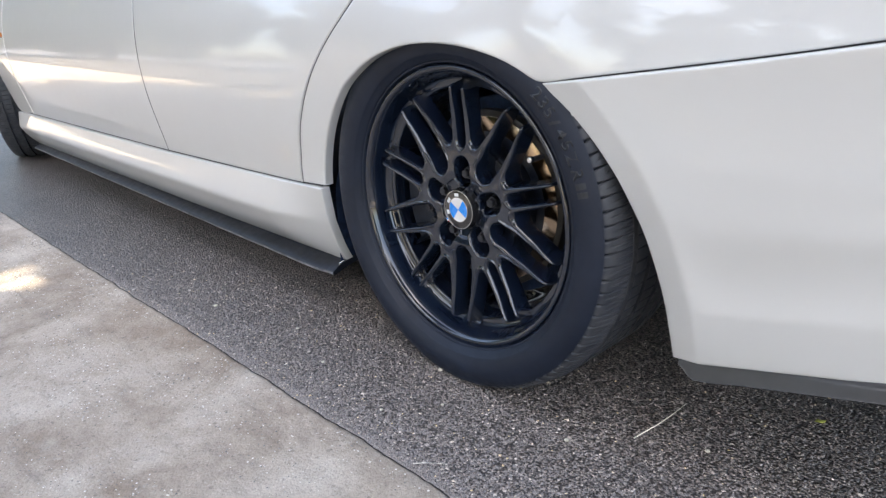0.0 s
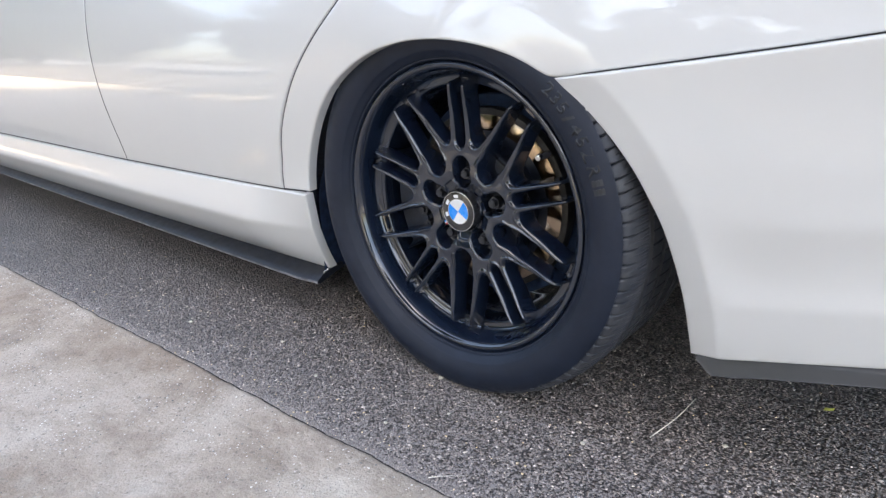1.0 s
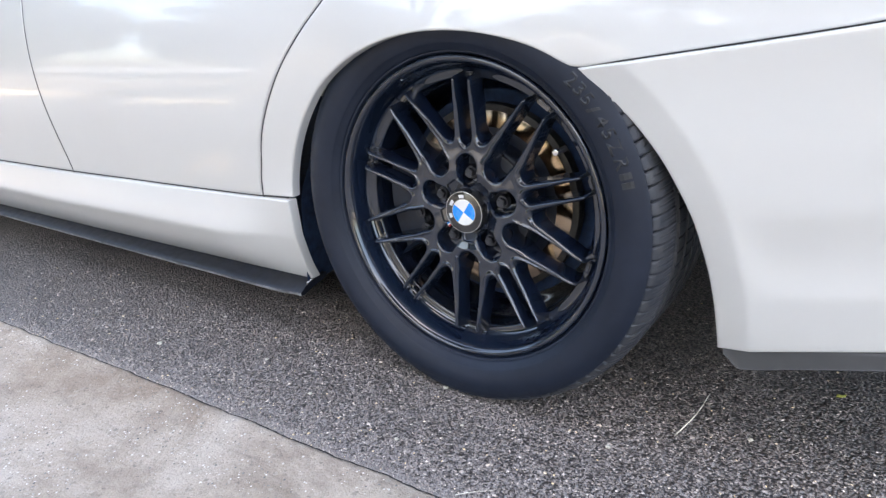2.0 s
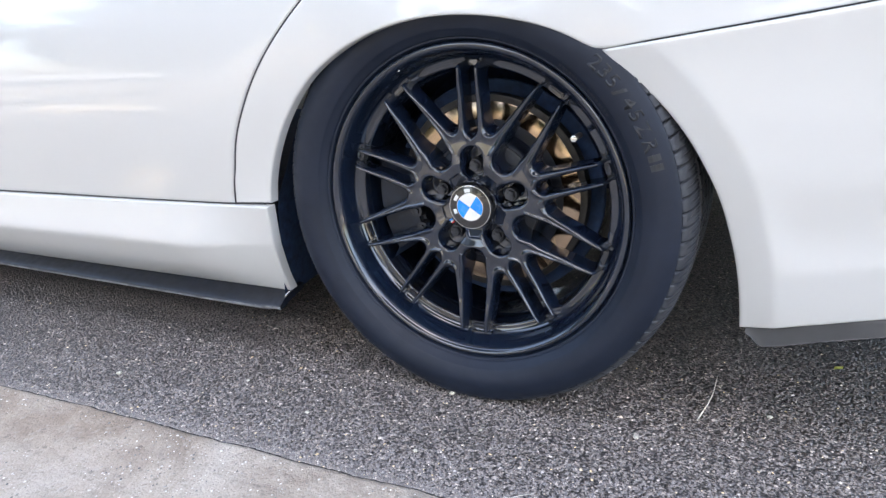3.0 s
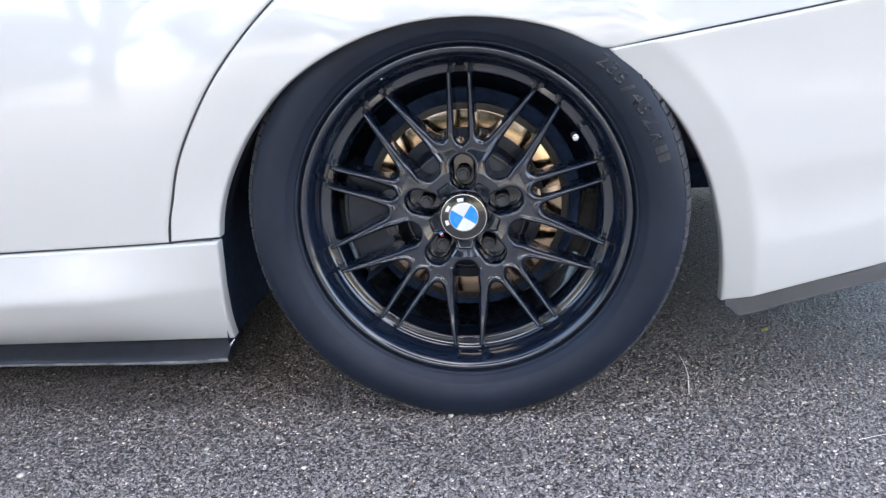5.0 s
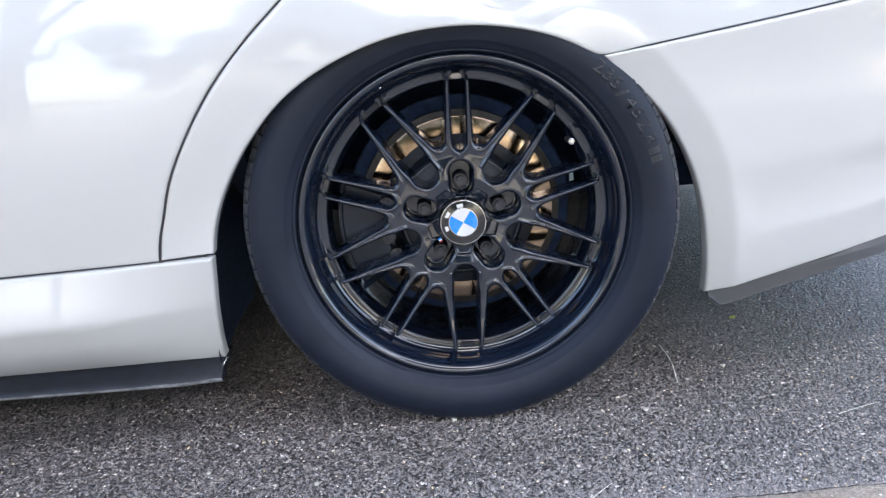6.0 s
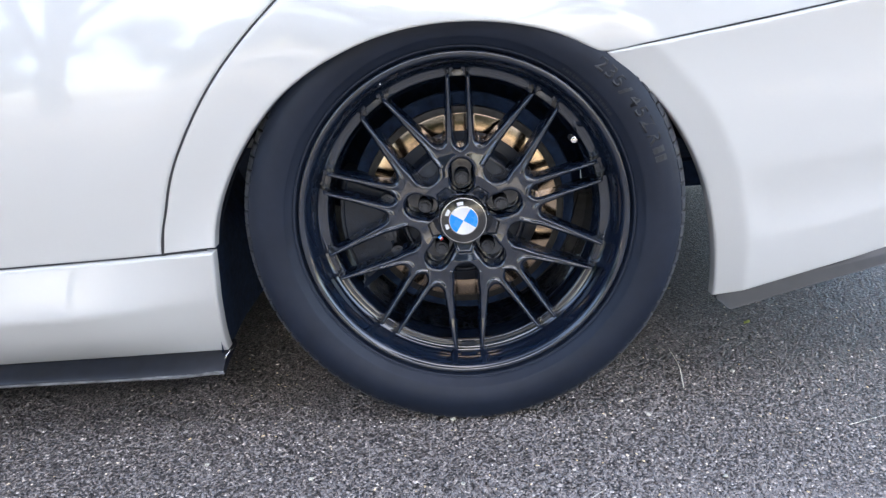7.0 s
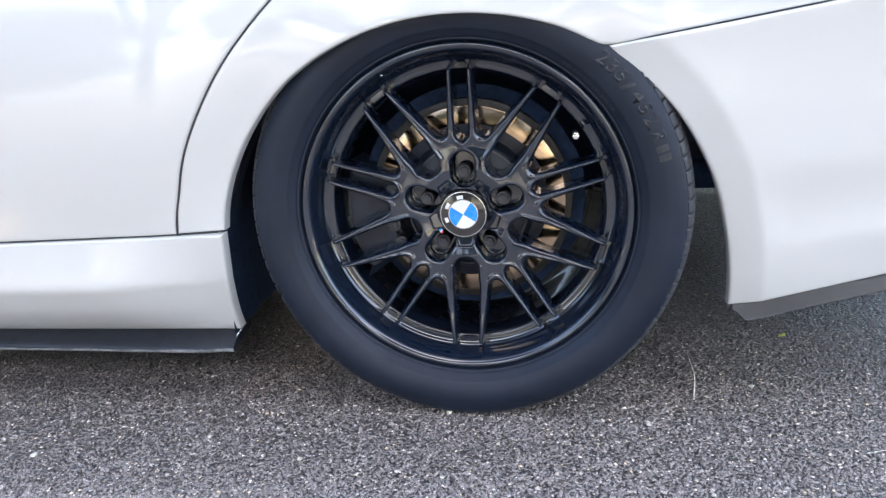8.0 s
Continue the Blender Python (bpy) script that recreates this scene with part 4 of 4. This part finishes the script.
def build_marking(parent):
    """The size on the sidewall, raised from the rubber, letter by letter; the worn end as bars."""
    skin = ((0.2645, -0.0260), (0.275, -0.0300), (0.286, -0.0315), (0.297, -0.0295), (0.3065, -0.0245), (0.3125, -0.0190))
    cursor = 0.0
    for sign in (*"235/45ZR", "", ""):
        bm = bmesh.new()
        if sign == "/":
            shear = Matrix(((0.0042, 0.0085, 0, 0.006), (0, 0.0215, 0, 0.0085), (0, 0, 1, 0), (0, 0, 0, 1)))
            bmesh.ops.create_grid(bm, x_segments=1, y_segments=3, size=0.5, matrix=shear)
        elif sign:
            curve = bpy.data.curves.new("letter", "FONT")
            curve.body, curve.size, curve.offset = sign, 0.0265, 0.0006
            temp = new("temporary", curve)
            flat = bpy.data.meshes.new_from_object(temp.evaluated_get(bpy.context.evaluated_depsgraph_get()))
            bpy.data.objects.remove(temp)
            bm.from_mesh(flat)
        else:
            bmesh.ops.create_grid(bm, x_segments=2, y_segments=3, size=0.5, matrix=Matrix.Translation((0.004, 0.0095, 0)) @ Matrix.Diagonal((0.008, 0.018, 1, 1)))
        left, right = min(v.co.x for v in bm.verts), max(v.co.x for v in bm.verts)
        bmesh.ops.remove_doubles(bm, verts=bm.verts, dist=1e-6)
        bmesh.ops.triangulate(bm, faces=bm.faces)
        top = bmesh.ops.extrude_face_region(bm, geom=list(bm.faces))
        raised = {v for v in top["geom"] if isinstance(v, bmesh.types.BMVert)}
        for v in bm.verts:
            a = radians(48.5) - (cursor + v.co.x - left) * 1.1 / 0.293
            r = 0.2815 + v.co.y
            v.co = (r * math.cos(a), spline(skin, r) - (0.0007 if v in raised else -0.0008), r * math.sin(a))
        cursor += right - left + 0.0035
        part("tyre_letter", bm, MARKING, parent)


def build_small_marking(parent):
    """The worn small lettering near the rim, as bars."""
    skin = ((0.2515, -0.0150), (0.2565, -0.0195), (0.2600, -0.0228))
    for i in range(17):
        a0 = 55.0 - 1.25 * i
        wide = (0.75, 0.95, 0.6)[i % 3]
        verts = []
        for lift in (0.0006, -0.0005):
            for r in (0.2542, 0.2560, 0.2578):
                for a in (a0, a0 - wide):
                    verts.append((r * math.cos(radians(a)), spline(skin, r) + lift, r * math.sin(radians(a))))
        faces = [(6, 7, 9, 8), (8, 9, 11, 10), (0, 1, 7, 6), (4, 5, 11, 10), (0, 2, 8, 6), (2, 4, 10, 8), (1, 3, 9, 7), (3, 5, 11, 9)]
        part("tyre_letter", mesh_of("tyre_letter", verts, faces, False), MARKING, parent)


def build_chip(parent):
    """A bare metal nick in the painted lip."""
    bm = bmesh.new()
    bmesh.ops.create_icosphere(bm, subdivisions=2, radius=0.0017)
    for v in bm.verts:
        v.co.y *= 0.5
        v.co *= 1 + 0.3 * noise.noise(v.co * 900)
    part("paint_chip", bm, CHROME, parent, "bare metal nick in the rim", at=pose(0.2300 * math.cos(radians(117)), -0.0008, 0.2300 * math.sin(radians(117))))


def build_brake(parent):
    part("brake_disc", disc_mesh(0.1495, 0.022, 0.085, 96, 0.001, 0.1225), DISC, parent, "bright brushed steel brake disc")
    part("disc_rim", disc_mesh(0.1605, 0.020, 0.0858, 96, 0.0025, 0.1497), CASTIRON, parent)
    part("disc_neck", disc_mesh(0.1223, 0.020, 0.0862, 96, 0.001, 0.098), HAT, parent)
    v, f = lathe([(0.105, 0.088), (0.101, 0.066), (0.098, 0.060), (0.092, 0.056), (0.06, 0.055), (0.0, 0.055)], 64)
    part("disc_hat", crisp(mesh_of("disc_hat", v, f), 40), HAT, parent)
    # paler ring added in place of the highlight arcs along the hat edge
    part("hat_highlight_ring", disc_mesh(0.0945, 0.006, 0.0525, 96, 0.0012, 0.0915), BOLT, parent, "paler steel ring added for the brake hat edge highlight")
    v, f = lathe([(0.02, 0.116), (0.172, 0.116), (0.178, 0.112), (0.181, 0.113), (0.181, 0.12)], 64)
    part("dust_shield", mesh_of("dust_shield", v, f), LINER, parent)
    body = wedge(0.115, 0.192, 158, 214, 0.052, 0.085, 12)
    bm = bmesh.new()
    bm.from_mesh(body)
    bmesh.ops.bevel(bm, geom=[e for e in bm.edges if e.calc_face_angle(0) > 0.7], offset=0.008, segments=3, affect="EDGES")
    part("brake_caliper", bm, HAT, parent, "dark cast brake caliper")
    m = Matrix.Rotation(radians(90), 4, "X")
    for a in (166, 192, 207):
        bm = bmesh.new()
        bmesh.ops.create_cone(bm, cap_ends=True, segments=24, radius1=0.012, radius2=0.0105, depth=0.016, matrix=m)
        bmesh.ops.create_cone(bm, cap_ends=True, segments=6, radius1=0.0065, radius2=0.0065, depth=0.024, matrix=m)
        part("caliper_pin", bm, BOLT, parent, at=pose(0.118 * math.cos(radians(a)), 0.048, 0.118 * math.sin(radians(a))))
    bm = bmesh.new()
    box(bm, (0.035, 0.03, 0.11), at=(0.192, 0.15, -0.05), bevel=0.006, turn=Matrix.Rotation(radians(14), 4, "Y"))
    part("suspension_arm", bm, CASTIRON, parent)


# paler than the tyre: light on the raised letters is put into the colour
MARKING = mat_plain("relief_lit_rubber", (0.021, 0.024, 0.031), 0.42, vary=0.3, scale=90)


def build_wheels():
    at = pose(*WHEEL, -2.0, 0, 0)
    rear = build_rim(car, at, "gloss black alloy wheel with ten paired spokes")
    build_tyre(rear, "black low-profile road tyre")
    build_spider(rear)
    build_cap(rear)
    build_studs(rear)
    build_tabs(rear)
    build_marking(rear)
    build_small_marking(rear)
    build_chip(rear)
    build_brake(rear)
    front = part("wheel", rear.data, BLACK, car, "gloss black front alloy wheel", at=pose(FRONT_X, 0.012, WHEEL[2], 0, 0, -20))
    for child in rear.children:
        if child.name.split(".")[0] in ("tyre", "spoke", "hub_disc", "centre_cap", "brake_disc", "dust_shield"):
            part(child.name.split(".")[0], child.data, BLACK, front)
    for x in (WHEEL[0], FRONT_X):
        far = part("wheel", rear.data, BLACK, car, "gloss black alloy wheel on the far side", at=pose(x, 1.80, WHEEL[2], 0, 0, 180))
        for child in rear.children:
            if child.name.split(".")[0] in ("tyre", "hub_disc"):
                part(child.name.split(".")[0], child.data, BLACK, far)


build_wheels()


# ---- small things on the ground ----
def build_litter():
    for stalk in (((0.3455, 0.022), (0.3585, 0.088), (0.3612, 0.158)), ((0.130, -0.249), (0.151, -0.232), (0.171, -0.2155)), ((0.545, -0.1025), (0.580, -0.094), (0.620, -0.0805))):
        long = math.dist(stalk[0], stalk[2])
        pts = []
        for k in range(15):
            u = k / 14
            pts.append((spline([(m / 2, p[0]) for m, p in enumerate(stalk)], u), spline([(m / 2, p[1]) for m, p in enumerate(stalk)], u), 0.0034 + 0.002 * math.sin(math.pi * u) + 0.0006 * noise.noise((k * 0.9, long, 0))))
        v, f = tube(pts, [(0.0012 if long > 0.1 else 0.0005) * (1 - 0.5 * k / 14) for k in range(15)])
        me = mesh_of("dry_stalk", v, f)
        me.materials.append(TWIG)
        tagged(new("dry_stalk", me), "thin pale dry grass stalk lying on the asphalt", "twig", "dry stalks on the asphalt")
    me = mesh_of("fallen_leaf", [(-0.008, 0, 0.001), (-0.002, -0.005, 0.003), (0.006, -0.0035, 0.002), (0.010, 0.001, 0.004), (0.004, 0.005, 0.0015), (-0.003, 0.0045, 0.0035), (0, 0, 0.0045)],
                 [(0, 1, 6), (1, 2, 6), (2, 3, 6), (3, 4, 6), (4, 5, 6), (5, 0, 6)])
    me.materials.append(LEAFLET)
    leaf = new("fallen_leaf", me)
    leaf.matrix_basis = pose(0.538, 0.246, 0.0012, 0, 0, 35)
    tagged(leaf, "tiny yellow-green fallen leaf on the asphalt", "leaf")
    rng = random.Random(4)
    for x, y, s in ((-0.034, -0.034, 0.0048), (-0.235, -0.165, 0.004), (0.05, -0.11, 0.003), (-0.40, -0.12, 0.0035), (-0.657, -0.185, 0.0055), (0.442, 0.068, 0.004), (0.269, -0.0486, 0.004), (-0.02, -0.19, 0.0035), (0.62, -0.14, 0.004), (0.33, -0.2, 0.0035)):
        bm = bmesh.new()
        bmesh.ops.create_icosphere(bm, subdivisions=2, radius=s)
        for vert in bm.verts:
            vert.co *= 1 + 0.25 * noise.noise(vert.co * 300 + Vector((x * 50, y * 50, 0)))
            vert.co.z *= 0.6
        me = bpy.data.meshes.new("pebble")
        bm.to_mesh(me)
        bm.free()
        me.shade_smooth()
        me.materials.append(PEBBLE)
        ob = new("pebble", me)
        ob.matrix_basis = pose(x, y, s * 0.45, 0, 0, rng.uniform(0, 180))
        tagged(ob, "small pale pebble on the asphalt", "pebble", "pebbles on the asphalt")


build_litter()


# ---- unseen trees, added for shade and reflections ----
def build_tree(at, crown, spread, leaves, seed, label, clumps=260, gap=None):
    rng = np.random.default_rng(seed)
    tree = tagged(new("tree"), label, "tree")
    tree.matrix_basis = pose(*at)
    top = Vector(crown)
    pts = [Vector((0, 0, -0.05)) * (1 - s) + Vector((top.x * 0.5, top.y * 0.5, top.z * 0.75)) * s for s in np.linspace(0, 1, 8)]
    pts = [p + Vector((0.12 * math.sin(3 * i), 0.1 * math.cos(2.2 * i), 0)) for i, p in enumerate(pts)]
    v, f = tube(pts, [0.2 - 0.018 * i for i in range(8)], 12)
    part("trunk", mesh_of("trunk", v, f), BARK, tree)
    tips = []
    for k in range(16):
        start = pts[3 + k % 5]
        d = rng.normal(size=3)
        d /= np.linalg.norm(d)
        end = top + Vector((d[0] * spread[0], d[1] * spread[1], d[2] * spread[2])) * 0.75
        bend = (start + end) / 2 + Vector((0, 0, 0.3))
        line_pts = [start, (start + bend) / 2, bend, (bend + end) / 2, end]
        v, f = tube(line_pts, [0.07, 0.055, 0.04, 0.025, 0.01], 6)
        part("limb", mesh_of("limb", v, f), BARK, tree)
        tips.append(end)
    u = rng.normal(size=(clumps, 3))
    u /= np.linalg.norm(u, axis=1)[:, None]
    rad = rng.uniform(0.25, 1.0, clumps) ** 0.6
    cen = np.array(top) + u * rad[:, None] * np.array(spread)
    which = rng.integers(0, clumps, leaves)
    pos = cen[which] + rng.normal(size=(leaves, 3)) * 0.28
    # leaves cut away along the sun's path, to leave one lit patch below
    if gap:
        world = pos + np.array(at)
        along = world[:, 2] / SUN_TO.z
        clear = (rng.uniform(0, 1, leaves) < 0.035) | (np.hypot((world[:, 0] - along * SUN_TO.x - gap[0]) / gap[2], (world[:, 1] - along * SUN_TO.y - gap[1]) / gap[3]) > 1)
        pos = pos[clear]
        leaves = len(pos)
    a = rng.normal(size=(leaves, 3))
    a /= np.linalg.norm(a, axis=1)[:, None]
    b = np.cross(a, rng.normal(size=(leaves, 3)))
    b /= np.linalg.norm(b, axis=1)[:, None]
    size = rng.uniform(0.07, 0.13, leaves)[:, None]
    fold = np.cross(a, b) * size * 0.25
    verts = np.stack([pos - a * size, pos + b * size * 0.45 + fold, pos + a * size, pos - b * size * 0.45 + fold], 1).reshape(-1, 3)
    base = np.arange(leaves)[:, None] * 4
    faces = np.concatenate([base + np.array([[0, 1, 2]]), base + np.array([[0, 2, 3]])])
    me = bpy.data.meshes.new("crown")
    me.from_pydata(verts.tolist(), [], faces.tolist())
    part("crown", me, LEAF, tree)
    return tree


GAP_IN_LEAVES = (-1.20, -0.47, 0.25, 0.125)   # where the sun comes through: x, y and half widths on the ground
# first two: unseen crowns set in the sun's path to keep it off
build_tree((3.3, -5.8, 0), (-1.9, 1.65, 5.6), (2.9, 1.9, 1.0), 58000, 3, "unseen broad leafy tree added to shade the drive", gap=GAP_IN_LEAVES)
build_tree((-4.4, -6.9, 0), (2.05, 3.55, 5.6), (2.3, 1.45, 1.0), 38000, 5, "unseen thinly leaved tree added to shade the drive", gap=GAP_IN_LEAVES)
build_tree((8.5, -10.0, 0), (0, 0, 3.2), (4.6, 2.2, 2.9), 36000, 8, "leafy tree across the drive", 90)
build_tree((-1.0, -11.5, 0), (0, 0, 3.2), (5.2, 2.4, 2.9), 40000, 12, "leafy tree across the drive", 96)
build_tree((-11.0, -10.5, 0), (0, 0, 3.3), (4.8, 2.4, 3.0), 56000, 21, "unseen dense leafy tree added further along the drive", 200)
# added to hide bright low sky from the door's reflection
build_tree((-18.0, -5.5, 0), (0, 0, 3.6), (3.4, 4.6, 3.3), 52000, 27, "unseen dense leafy tree added further along the drive", 190)
